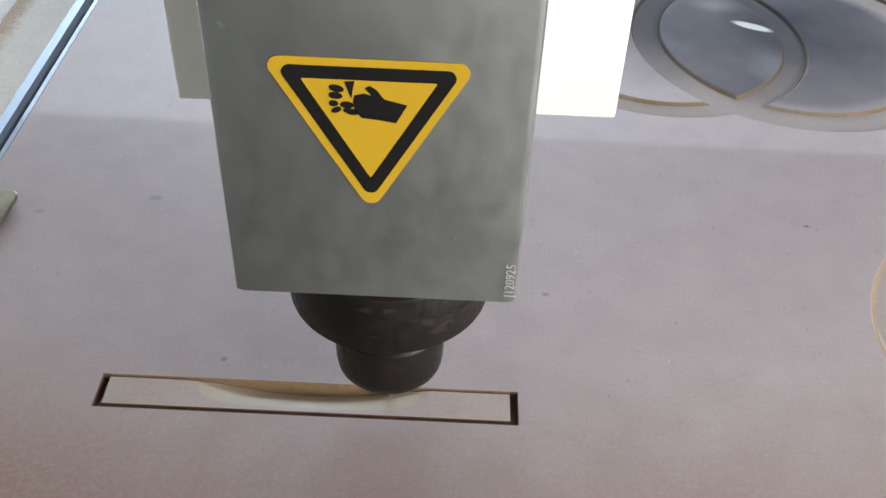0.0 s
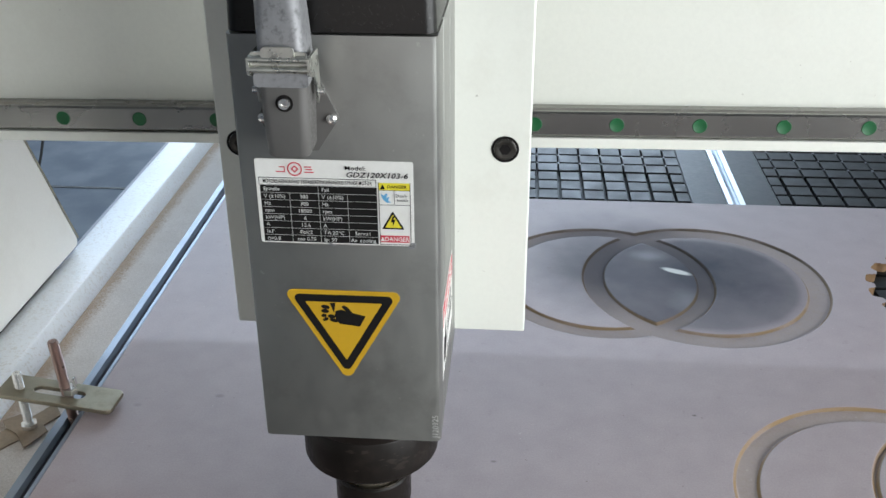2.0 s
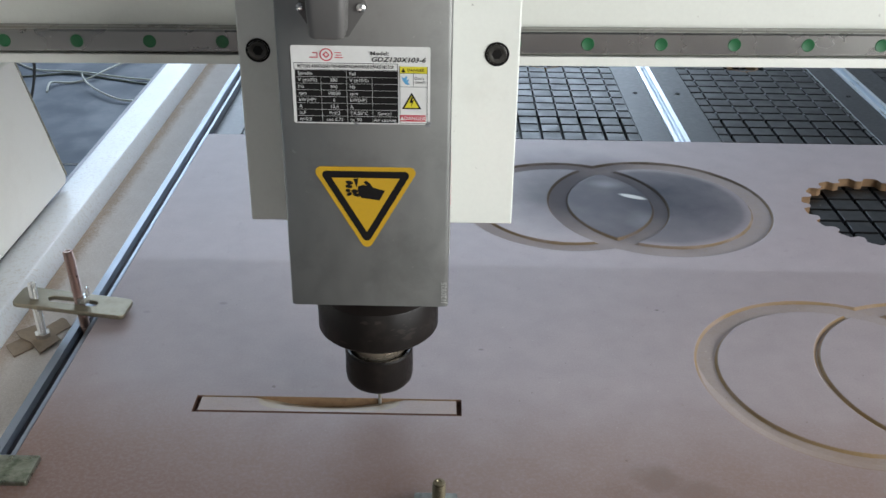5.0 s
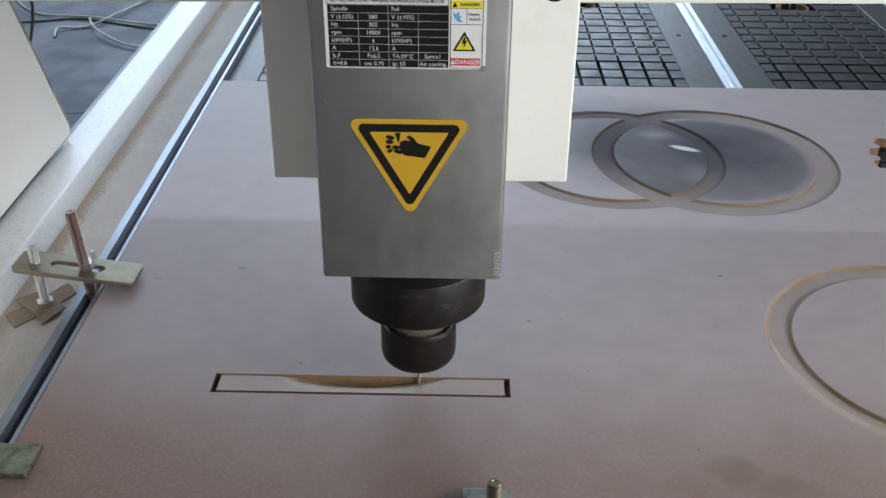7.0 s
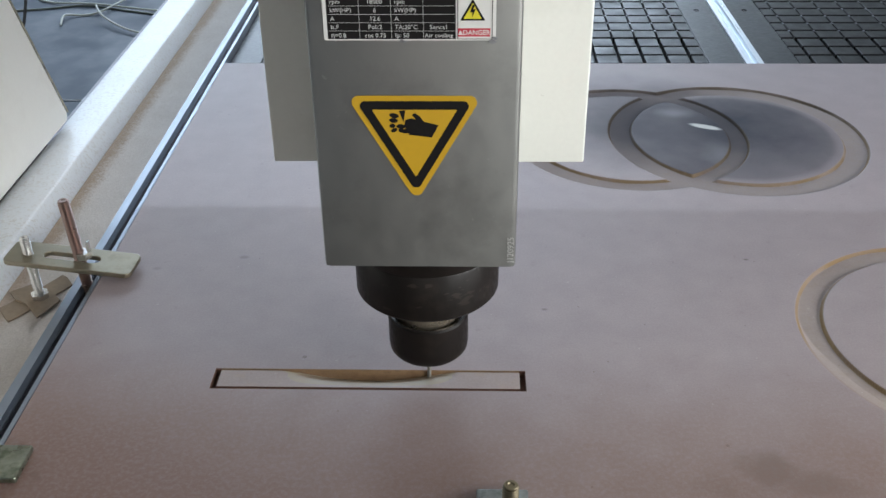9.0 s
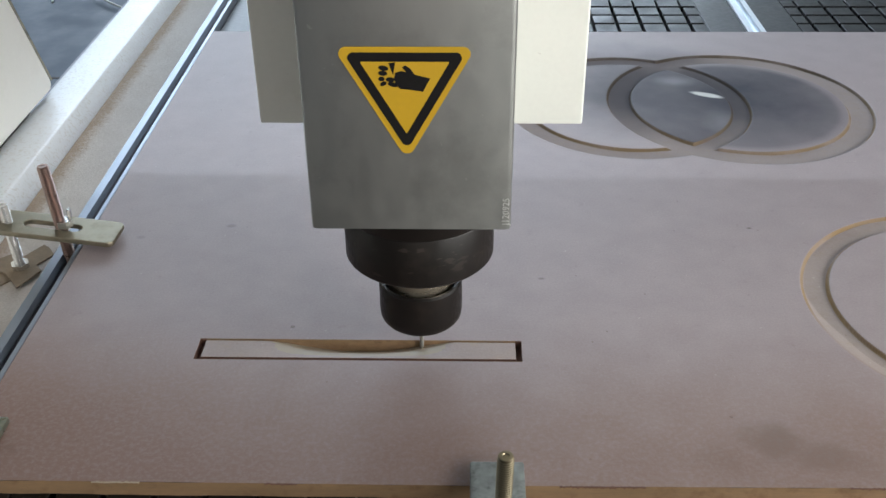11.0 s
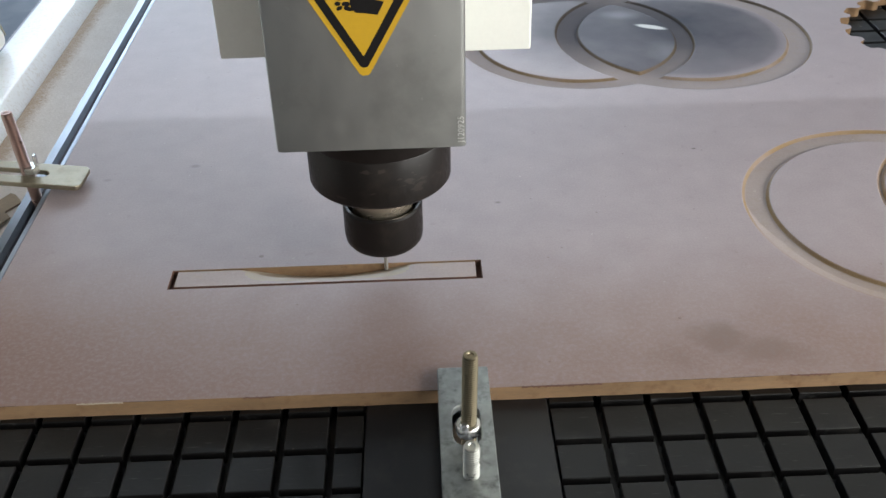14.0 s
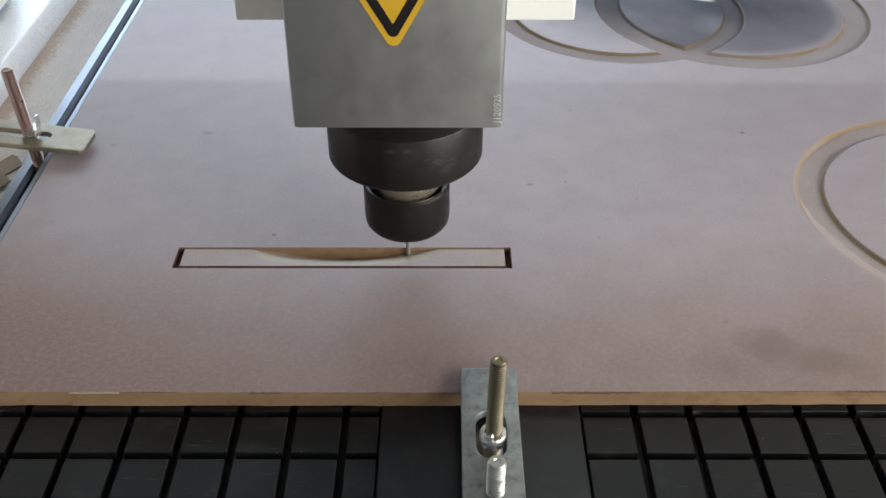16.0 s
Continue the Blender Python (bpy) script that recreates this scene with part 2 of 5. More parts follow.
def dusty_paint():
    """White gloss paint under a scatter of sawdust grains."""
    m, nt, b = nodes_of("dusty_white_paint", 0.3)
    b.inputs["Specular IOR Level"].default_value = 0.8
    v = coords(nt)
    grain, patch, fine = noise_tex(nt, v, 340, 3), noise_tex(nt, v, 22, 6), noise_tex(nt, v, 900, 2)
    col = ramp(nt, patch, [(0.3, (0.90, 0.90, 0.91)), (0.7, (0.95, 0.95, 0.96))])
    dust = calc(nt, "MULTIPLY", span(nt, grain, 0.52, 0.64, 0.0, 0.42), span(nt, patch, 0.3, 0.75, 0.35, 1.0))
    col = mix(nt, dust, col, (0.60, 0.50, 0.40))
    nt.links.new(col, b.inputs["Base Color"])
    bump(nt, b, calc(nt, "ADD", grain, calc(nt, "MULTIPLY", fine, 0.5)), 0.35, 0.0012)
    return m


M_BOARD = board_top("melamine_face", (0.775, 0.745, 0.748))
M_CORE = surface("mdf_core", (0.245, 0.150, 0.078), 0.85, coarse=40, fine=600, vary=0.26, stretch=(0.3, 0.3, 2), relief=0.4, dirt=(0.15, 0.075, 0.035), dirt_amount=0.8)
M_CUT = surface("dark_saw_cut", (0.16, 0.08, 0.055), 0.9, coarse=60, fine=500, vary=0.3, relief=0.3)
M_SCOOP = surface("fresh_cut_mdf", (0.47, 0.385, 0.285), 0.6, coarse=30, fine=500, vary=0.08, stretch=(0.2, 1, 1), relief=0.15)
M_STRIP = board_top("strip_face", (0.80, 0.735, 0.665), 0.35)
M_STEEL = surface("brushed_steel", (0.318, 0.318, 0.302), 0.42, 0.8, coarse=9, fine=110, vary=0.06, stretch=(1.6, 1.6, 0.8), relief=0, dirt=(0.20, 0.195, 0.185), dirt_amount=0.55, rough_vary=0.04)
M_STEEL_SIDE = surface("extruded_aluminium", (0.5, 0.49, 0.47), 0.38, 0.8, coarse=8, fine=200, vary=0.08, stretch=(12, 12, 0.4), relief=0.04)
M_BLACKOX = surface("blackened_steel", (0.0105, 0.0085, 0.0075), 0.38, 0.0, coarse=12, fine=500, vary=0.2, stretch=(1, 1, 0.4), relief=0.01, dirt=(0.045, 0.034, 0.027), dirt_amount=0.45, rough_vary=0.10, gloss=0.2)
M_OXIDE = surface("worn_screw_oxide", (0.05, 0.047, 0.042), 0.4, 0.6, coarse=60, fine=300, vary=0.4, relief=0)
M_SHAFT = surface("polished_shaft", (0.42, 0.36, 0.28), 0.3, 0.8, coarse=20, fine=60, vary=0.10, stretch=(1, 1, 6), relief=0, rough_vary=0.05)
M_CREAM = surface("cream_powder_coat", (0.78, 0.785, 0.72), 0.5, coarse=4, fine=320, vary=0.035, relief=0.16, dirt=(0.55, 0.50, 0.41), dirt_amount=0.16)
M_PLATE = surface("cream_carriage_paint", (0.77, 0.78, 0.72), 0.45, coarse=5, fine=300, vary=0.03, relief=0.1, dirt=(0.45, 0.41, 0.33), dirt_amount=0.25)
M_LEG = surface("ivory_gantry_paint", (0.86, 0.845, 0.80), 0.45, coarse=5, fine=420, vary=0.04, relief=0.2, dirt=(0.6, 0.55, 0.48), dirt_amount=0.2)
M_DUSTY = dusty_paint()
M_RAIL = surface("ground_rail_steel", (0.30, 0.29, 0.275), 0.27, 0.9, coarse=2, fine=9, vary=0.05, relief=0, rough_vary=0.03)
M_GREEN = surface("green_plastic_cap", (0.009, 0.11, 0.035), 0.5, coarse=50, fine=400, vary=0.35, dirt=(0.02, 0.05, 0.02), dirt_amount=0.6)
M_ALU = surface("anodised_slot", (0.76, 0.81, 0.86), 0.3, 0.85, coarse=4, fine=60, vary=0.03, stretch=(6, 0.2, 6), relief=0, rough_vary=0.03)
M_SLOT = surface("bluish_slot_metal", (0.31, 0.35, 0.41), 0.42, 0.7, coarse=4, fine=60, vary=0.05, stretch=(8, 0.2, 8), relief=0, rough_vary=0.05)
def pad_rubber():
    m, nt, b = nodes_of("black_vacuum_pad", 0.46)
    b.inputs["Specular IOR Level"].default_value = 0.33
    v = coords(nt)
    info = nt.nodes.new("ShaderNodeObjectInfo")
    shift = nt.nodes.new("ShaderNodeVectorMath")
    shift.operation = "ADD"
    off = nt.nodes.new("ShaderNodeCombineXYZ")
    nt.links.new(calc(nt, "MULTIPLY", info.outputs["Random"], 7.0), off.inputs[0])
    nt.links.new(v, shift.inputs[0])
    nt.links.new(off.outputs[0], shift.inputs[1])
    w = shift.outputs[0]
    mp = nt.nodes.new("ShaderNodeMapping")
    mp.inputs["Scale"].default_value = (1, 9, 1)
    mp.inputs["Rotation"].default_value = (0, 0, 0.5)
    nt.links.new(w, mp.inputs["Vector"])
    patch, small, lines, fleck = noise_tex(nt, w, 40, 6), noise_tex(nt, w, 320, 4), noise_tex(nt, mp.outputs[0], 75, 4), noise_tex(nt, w, 130, 3)
    col = ramp(nt, patch, [(0.3, (0.0045, 0.0042, 0.0043)), (0.7, (0.0085, 0.0078, 0.0078))])
    col = mix(nt, calc(nt, "MULTIPLY", info.outputs["Random"], 0.45), col, (0.0115, 0.0105, 0.0105))
    col = mix(nt, span(nt, patch, 0.55, 0.8, 0.0, 0.3), col, (0.085, 0.078, 0.07))
    col = mix(nt, span(nt, lines, 0.62, 0.74, 0.0, 0.35), col, (0.12, 0.115, 0.115))
    col = mix(nt, span(nt, fleck, 0.72, 0.77, 0.0, 0.5), col, (0.28, 0.24, 0.19))
    nt.links.new(col, b.inputs["Base Color"])
    nt.links.new(span(nt, patch, 0.3, 0.7, 0.34, 0.5), b.inputs["Roughness"])
    bump(nt, b, small, 0.15, 0.0006)
    return m


M_PAD = pad_rubber()
M_BED = surface("dark_bed_channel", (0.012, 0.012, 0.013), 0.5, coarse=20, fine=200, vary=0.3)
M_MARGIN = surface("grey_bed_plate", (0.011, 0.0105, 0.012), 0.40, gloss=0.45, coarse=16, fine=320, vary=0.25, stretch=(0.5, 2, 1), relief=0, dirt=(0.05, 0.044, 0.038), dirt_amount=0.5, rough_vary=0.06)
M_CHANNEL = surface("dull_channel_metal", (0.20, 0.195, 0.215), 0.36, 0.7, coarse=12, fine=200, vary=0.3, stretch=(4, 0.4, 4), dirt=(0.12, 0.08, 0.06), dirt_amount=0.5)
M_CHROME = surface("chrome", (0.78, 0.77, 0.75), 0.24, 0.9, coarse=20, fine=90, vary=0.02, relief=0, rough_vary=0.03)
M_ZINC = surface("passivated_zinc_plate", (0.30, 0.265, 0.195), 0.38, 0.9, coarse=30, fine=90, vary=0.16, relief=0.03, dirt=(0.12, 0.10, 0.06), dirt_amount=0.5, rough_vary=0.08)
# dark green patches paint the streaky reflections in the zinc
M_MOTTLED_ZINC = surface("mottled_zinc", (0.25, 0.27, 0.22), 0.3, 0.9, coarse=34, fine=90, vary=0.5, stretch=(1, 1.8, 1), relief=0, dirt=(0.05, 0.075, 0.035), dirt_amount=0.95, rough_vary=0.08)
M_GALV = surface("galvanised_plate", (0.31, 0.325, 0.315), 0.42, 0.75, coarse=60, fine=170, vary=0.42, relief=0.02, dirt=(0.09, 0.095, 0.09), dirt_amount=0.85, rough_vary=0.10)
M_BOLT = surface("brassy_bolt", (0.25, 0.21, 0.14), 0.34, 0.9, coarse=40, fine=120, vary=0.12, relief=0, rough_vary=0.05)
M_COPPER = surface("browned_bolt", (0.36, 0.26, 0.23), 0.32, 0.9, coarse=40, fine=120, vary=0.12, relief=0, rough_vary=0.05)
M_CHIP = surface("cardboard_scrap", (0.33, 0.25, 0.175), 0.9, coarse=30, fine=300, vary=0.25, relief=0.3, dirt=(0.16, 0.11, 0.07), dirt_amount=0.5)
M_BLACKP = surface("black_plastic_cover", (0.006, 0.0055, 0.0055), 0.32, gloss=0.3, coarse=10, fine=900, vary=0.1, relief=0.02, rough_vary=0.05)
M_CAST = surface("die_cast_grey", (0.27, 0.27, 0.28), 0.45, 0.3, coarse=110, fine=420, vary=0.16, relief=0.2, dirt=(0.05, 0.05, 0.05), dirt_amount=0.75)
M_HOUSING = surface("grey_connector_paint", (0.115, 0.11, 0.105), 0.45, 0.1, coarse=14, fine=500, vary=0.06, relief=0.12)
M_YELLOW = surface("yellow_vinyl", (0.55, 0.325, 0.013), 0.45, coarse=20, fine=300, vary=0.07, relief=0.03)
M_BLACK = surface("black_print", (0.010, 0.009, 0.009), 0.6, coarse=40, fine=300, vary=0.2, relief=0, gloss=0.15)
M_WHITE = surface("white_label", (0.74, 0.73, 0.70), 0.4, coarse=20, fine=300, vary=0.05, relief=0.03, dirt=(0.5, 0.46, 0.4), dirt_amount=0.3)
M_RED = surface("red_print", (0.55, 0.035, 0.06), 0.45, coarse=30, fine=300, vary=0.08, relief=0)
M_LEMON = surface("lemon_print", (0.72, 0.62, 0.03), 0.45, coarse=30, fine=300, vary=0.08, relief=0)
M_BLUE = surface("blue_print", (0.12, 0.36, 0.60), 0.45, coarse=30, fine=300, vary=0.1, relief=0)
M_ENGRAVE = surface("engraved_marks", (0.60, 0.595, 0.57), 0.5, 0.3, coarse=60, fine=300, vary=0.3, relief=0)
M_ORANGE = surface("orange_sticker", (0.75, 0.33, 0.03), 0.45, coarse=30, fine=300, vary=0.06, relief=0)
M_FLOOR = surface("polished_concrete", (0.095, 0.115, 0.145), 0.55, gloss=0.25, coarse=0.9, fine=9, vary=0.05, relief=0, dirt=(0.085, 0.10, 0.125), dirt_amount=0.35)
M_WALL = surface("workshop_plaster", (0.46, 0.45, 0.43), 0.85, coarse=0.8, fine=18, vary=0.06, relief=0.1)
M_CEIL = surface("sheet_metal_roof", (0.26, 0.27, 0.28), 0.6, coarse=0.6, fine=12, vary=0.08)
M_CABLE = surface("pale_hose", (0.60, 0.61, 0.55), 0.35, coarse=10, fine=200, vary=0.1)
M_OLIVE_HOSE = surface("grey_green_hose", (0.16, 0.18, 0.15), 0.4, coarse=10, fine=200, vary=0.1)
M_TRACK = surface("grey_track_steel", (0.30, 0.30, 0.33), 0.5, 0.3, coarse=8, fine=120, vary=0.1, relief=0)
M_EDGE_STRIP = surface("mottled_edge_strip", (0.30, 0.27, 0.19), 0.7, coarse=40, fine=200, vary=0.5, relief=0, dirt=(0.03, 0.03, 0.03), dirt_amount=0.9)
M_LEVER = surface("plated_lever", (0.60, 0.60, 0.55), 0.34, 0.9, coarse=40, fine=160, vary=0.16, relief=0.02, dirt=(0.2, 0.19, 0.15), dirt_amount=0.4)
M_PRINT = surface("pale_print", (0.62, 0.62, 0.60), 0.5, coarse=60, fine=300, vary=0.2, relief=0)
M_RUBBER = surface("black_rubber", (0.02, 0.02, 0.02), 0.6, coarse=30, fine=300, vary=0.2)


def dust_ledge():
    m, nt, b = nodes_of("dusty_ledge", 0.75)
    v = coords(nt)
    big, small = noise_tex(nt, v, 26, 8, 0.65), noise_tex(nt, v, 800, 4)
    pos = nt.nodes.new("ShaderNodeSeparateXYZ")
    nt.links.new(v, pos.inputs[0])
    base = ramp(nt, big, [(0.3, (0.68, 0.60, 0.54)), (0.7, (0.78, 0.71, 0.66))])
    clump = noise_tex(nt, v, 380, 5, 0.75)
    near = calc(nt, "ADD", span(nt, pos.outputs[0], -0.200, -0.168, 1.05, 0.0), calc(nt, "MULTIPLY", calc(nt, "SUBTRACT", big, 0.5), 0.9))
    near = calc(nt, "ADD", near, calc(nt, "MULTIPLY", calc(nt, "SUBTRACT", clump, 0.5), 1.3))
    along = span(nt, pos.outputs[1], -0.05, 0.25, 0.25, 1.0)
    col = mix(nt, calc(nt, "MULTIPLY", span(nt, near, 0.35, 1.0, 0.0, 0.9), along), base, (0.38, 0.23, 0.115))
    col = mix(nt, 0.25, col, ramp(nt, small, [(0.35, (0.38, 0.30, 0.23)), (0.65, (0.85, 0.78, 0.71))]))
    nt.links.new(col, b.inputs["Base Color"])
    bump(nt, b, calc(nt, "ADD", small, clump), 0.7, 0.0012)
    return m


M_LEDGE = dust_ledge()


def flecked(m, scale, cut, color, amount, stretch=(1, 1, 1)):
    """Small chips and scuffs over a finished surface."""
    nt = m.node_tree
    b = nt.nodes["Principled BSDF"]
    old = b.inputs["Base Color"].links[0].from_socket
    v = coords(nt, stretch)
    spots = calc(nt, "MULTIPLY", span(nt, noise_tex(nt, v, scale, 3, 0.6), cut, cut + 0.05, 0.0, amount), span(nt, noise_tex(nt, coords(nt), scale * 0.12, 2), 0.45, 0.65))
    nt.links.new(mix(nt, spots, old, color), b.inputs["Base Color"])


flecked(M_STEEL, 150, 0.66, (0.50, 0.49, 0.46), 0.5)
flecked(M_STEEL, 26, 0.56, (0.17, 0.17, 0.16), 0.10, (1.2, 1.2, 0.7))
flecked(M_BLACKOX, 60, 0.62, (0.07, 0.055, 0.045), 0.3, (1, 1, 2.5))
flecked(M_PLATE, 190, 0.70, (0.16, 0.13, 0.10), 0.6)
flecked(M_CREAM, 150, 0.72, (0.25, 0.21, 0.17), 0.5)
flecked(M_CORE, 120, 0.63, (0.09, 0.055, 0.035), 0.55, (0.5, 1, 1.5))
flecked(M_LEG, 150, 0.71, (0.25, 0.21, 0.17), 0.5)


# ---------- mesh helpers ----------
def link(name, bm, material, parent=None, label="", smooth=False):
    me = bpy.data.meshes.new(name)
    bmesh.ops.recalc_face_normals(bm, faces=bm.faces)
    bm.to_mesh(me)
    bm.free()
    for x in material if isinstance(material, (list, tuple)) else (material,):
        me.materials.append(x)
    if smooth:
        for p in me.polygons:
            p.use_smooth = True
        me.set_sharp_from_angle(angle=radians(35))
    ob = new(name, me)
    if parent is not None:
        ob.parent = parent
    if label:
        tagged(ob, label)
    return ob


def part(name, bm, material, parent, label="", smooth=False):
    return link(name, bm, material, parent, label, smooth)


def thing(name, label, category, at=(0, 0, 0), group="", kind=""):
    ob = new(name)
    ob.location = at
    ob.empty_display_size = 0.02
    return tagged(ob, label, category, group, kind)


def box(x0, x1, y0, y1, z0, z1, bevel=0.0, seg=2, bm=None):
    out = bm or bmesh.new()
    made = bmesh.ops.create_cube(out, size=1.0, matrix=Matrix.Translation(((x0 + x1) / 2, (y0 + y1) / 2, (z0 + z1) / 2)) @ Matrix.Diagonal((x1 - x0, y1 - y0, z1 - z0, 1)))
    if bevel:
        edges = {e for v in made["verts"] for e in v.link_edges}
        bmesh.ops.bevel(out, geom=list(edges), offset=bevel, segments=seg, affect="EDGES", profile=0.5)
    return out


def prism(points, d0, d1, axis="z", bm=None):
    """A solid with this outline, from d0 to d1 along the axis. Outline: (x, y), (x, z) for axis y, (y, z) for axis x."""
    out = bm or bmesh.new()
    place = {"z": lambda a, b, d: (a, b, d), "y": lambda a, b, d: (a, d, b), "x": lambda a, b, d: (d, a, b)}[axis]
    lo = [out.verts.new(place(a, b, d0)) for a, b in points]
    hi = [out.verts.new(place(a, b, d1)) for a, b in points]
    n = len(points)
    out.faces.new(lo[::-1])
    out.faces.new(hi)
    for k in range(n):
        out.faces.new((lo[k], lo[(k + 1) % n], hi[(k + 1) % n], hi[k]))
    return out


def lathe(profile, seg=48, bm=None, centre=(0, 0, 0)):
    """Turns (radius, height) pairs round an upright axis."""
    out = bm or bmesh.new()
    cx, cy, cz = centre
    rings = []
    for r, z in profile:
        if r < 1e-6:
            rings.append([out.verts.new((cx, cy, cz + z))])
        else:
            rings.append([out.verts.new((cx + r * math.cos(2 * math.pi * k / seg), cy + r * math.sin(2 * math.pi * k / seg), cz + z)) for k in range(seg)])
    for a, b in zip(rings, rings[1:]):
        for k in range(seg):
            j = (k + 1) % seg
            if len(a) == 1 and len(b) > 1:
                out.faces.new((a[0], b[j], b[k]))
            elif len(b) == 1 and len(a) > 1:
                out.faces.new((a[k], a[j], b[0]))
            elif len(a) > 1:
                out.faces.new((a[k], a[j], b[j], b[k]))
    return out


def rounded(x0, x1, z0, z1, r, n=5):
    pts = []
    for cx, cz, a0 in ((x1 - r, z1 - r, 0), (x0 + r, z1 - r, 90), (x0 + r, z0 + r, 180), (x1 - r, z0 + r, 270)):
        pts += [(cx + r * math.cos(radians(a0 + 90 * k / n)), cz + r * math.sin(radians(a0 + 90 * k / n))) for k in range(n + 1)]
    return pts


def round_corners(points, r, n=5):
    out, m = [], len(points)
    for k in range(m):
        p, a, b = Vector(points[k]), Vector(points[k - 1]), Vector(points[(k + 1) % m])
        u, w = (a - p).normalized(), (b - p).normalized()
        half = u.angle(w) / 2
        d = r / math.tan(half)
        c = p + (u + w).normalized() * (r / math.sin(half))
        s, e = p + u * d - c, p + w * d - c
        for j in range(n + 1):
            q = s.lerp(e, j / n).normalized() * r
            out.append(tuple(c + q))
    return out


def moved(bm, m):
    bmesh.ops.transform(bm, matrix=m, verts=bm.verts)
    return bm


def threaded(radius, z0, z1, pitch=0.0015, seg=18, bm=None):
    """A bolt shank with rings for its thread."""
    prof, z, k = [(0, z0), (radius * 0.86, z0)], z0, 0
    while z < z1 - pitch:
        prof += [(radius, z + pitch * 0.3), (radius, z + pitch * 0.55), (radius * 0.86, z + pitch * 0.9)]
        z += pitch
    prof += [(radius * 0.9, z1 - 0.0004), (radius * 0.8, z1), (radius * 0.45, z1), (radius * 0.35, z1 - 0.0006), (0, z1 - 0.0006)]
    return lathe(prof, seg, bm)


def hexagon(r):
    return [(r * math.cos(radians(60 * k)), r * math.sin(radians(60 * k))) for k in range(6)]


def hex_nut(r, z0, z1, bm=None):
    out = prism(hexagon(r), z0, z1, "z", bm)
    return out


def letters(name, text, size, m, material, parent, align="LEFT", shear=0.0, thick=0.00008, bold=0.0):
    c = bpy.data.curves.new(name, "FONT")
    c.body, c.size, c.align_x, c.align_y, c.shear, c.extrude, c.offset = text, size, align, "CENTER", shear, thick, bold
    c.resolution_u = 2
    tmp = bpy.data.objects.new(name, c)
    scene.collection.objects.link(tmp)
    dg = bpy.context.evaluated_depsgraph_get()
    me = bpy.data.meshes.new_from_object(tmp.evaluated_get(dg))
    bpy.data.objects.remove(tmp)
    bpy.data.curves.remove(c)
    me.materials.clear()
    me.materials.append(material)
    me.name = name
    ob = new(name, me)
    ob.parent = parent
    ob.matrix_local = m
    return ob


# ---------- hall ----------
FLOOR_Z = -0.80
H = dict(x0=-5.0, x1=2.3, y0=-6.0, y1=9.0, z1=5.4)


def wall_with_gate(name, a0, a1, depth0, depth1, gate, axis, z1=H["z1"]):
    """A wall across x (axis y) or across y (axis x), with one opening g0..g1, up to its head."""
    bm = bmesh.new()
    g0, g1, b0, b1 = gate
    for p0, p1, q0, q1 in ((a0, g0, FLOOR_Z, z1), (g1, a1, FLOOR_Z, z1), (g0, g1, b1, z1), (g0, g1, FLOOR_Z, b0)):
        if p1 - p0 > 1e-4 and q1 - q0 > 1e-4:
            box(*((p0, p1, depth0, depth1) if axis == "y" else (depth0, depth1, p0, p1)), q0, q1, bm=bm)
    return tagged(link(name, bm, M_WALL), "plain painted workshop wall with a wide opening", "wall", kind="structure")


def build_hall():
    tagged(link("floor", box(H["x0"] - 0.3, H["x1"] + 0.3, H["y0"] - 0.3, H["y1"] + 0.3, FLOOR_Z - 0.2, FLOOR_Z), M_FLOOR), "smooth blue-grey polished concrete workshop floor", "floor", kind="structure")
    # walls and roof stand out of view, openings placed for the lamps
    wall_with_gate("wall_north", H["x0"], H["x1"], H["y1"], H["y1"] + 0.25, (-4.6, 2.2, 1.55, 4.65), "y")
    wall_with_gate("wall_south", H["x0"], H["x1"], H["y0"] - 0.25, H["y0"], (-1.4, 2.2, FLOOR_Z + 0.004, 0.45), "y")
    wall_with_gate("wall_east", H["y0"], H["y1"], H["x1"], H["x1"] + 0.25, (-2.5, 0.4, -0.24, 1.24), "x")
    wall_with_gate("wall_west", H["y0"], H["y1"], H["x0"] - 0.25, H["x0"], (-2.0, 4.0, 1.2, 2.6), "x")
    bm = bmesh.new()
    for x0, x1, y0, y1 in ((H["x0"], H["x1"], H["y0"], 4.2), (H["x0"], H["x1"], 4.4, H["y1"]), (H["x0"], -3.8, 4.2, 4.4), (0.0, H["x1"], 4.2, 4.4)):
        box(x0, x1, y0, y1, H["z1"], H["z1"] + 0.12, bm=bm)
    tagged(link("ceiling", bm, M_CEIL), "plain sheet metal roof with a long roof light", "ceiling", kind="structure")
    # a joint in the concrete
    tagged(link("floor_joint", box(-4.5, -0.3, 2.33, 2.342, FLOOR_Z, FLOOR_Z + 0.002), M_BED), "thin dark joint in the concrete floor", "floor joint", kind="structure")


build_hall()

# ---------- machine table ----------
BED_Z = -0.010
SLOT_X = [-0.1285 + 0.3105 * k for k in range(5)]
PITCH_Y, ROW0 = 0.0284, -0.139
BED_Y0, BED_Y1 = -0.42, 1.9


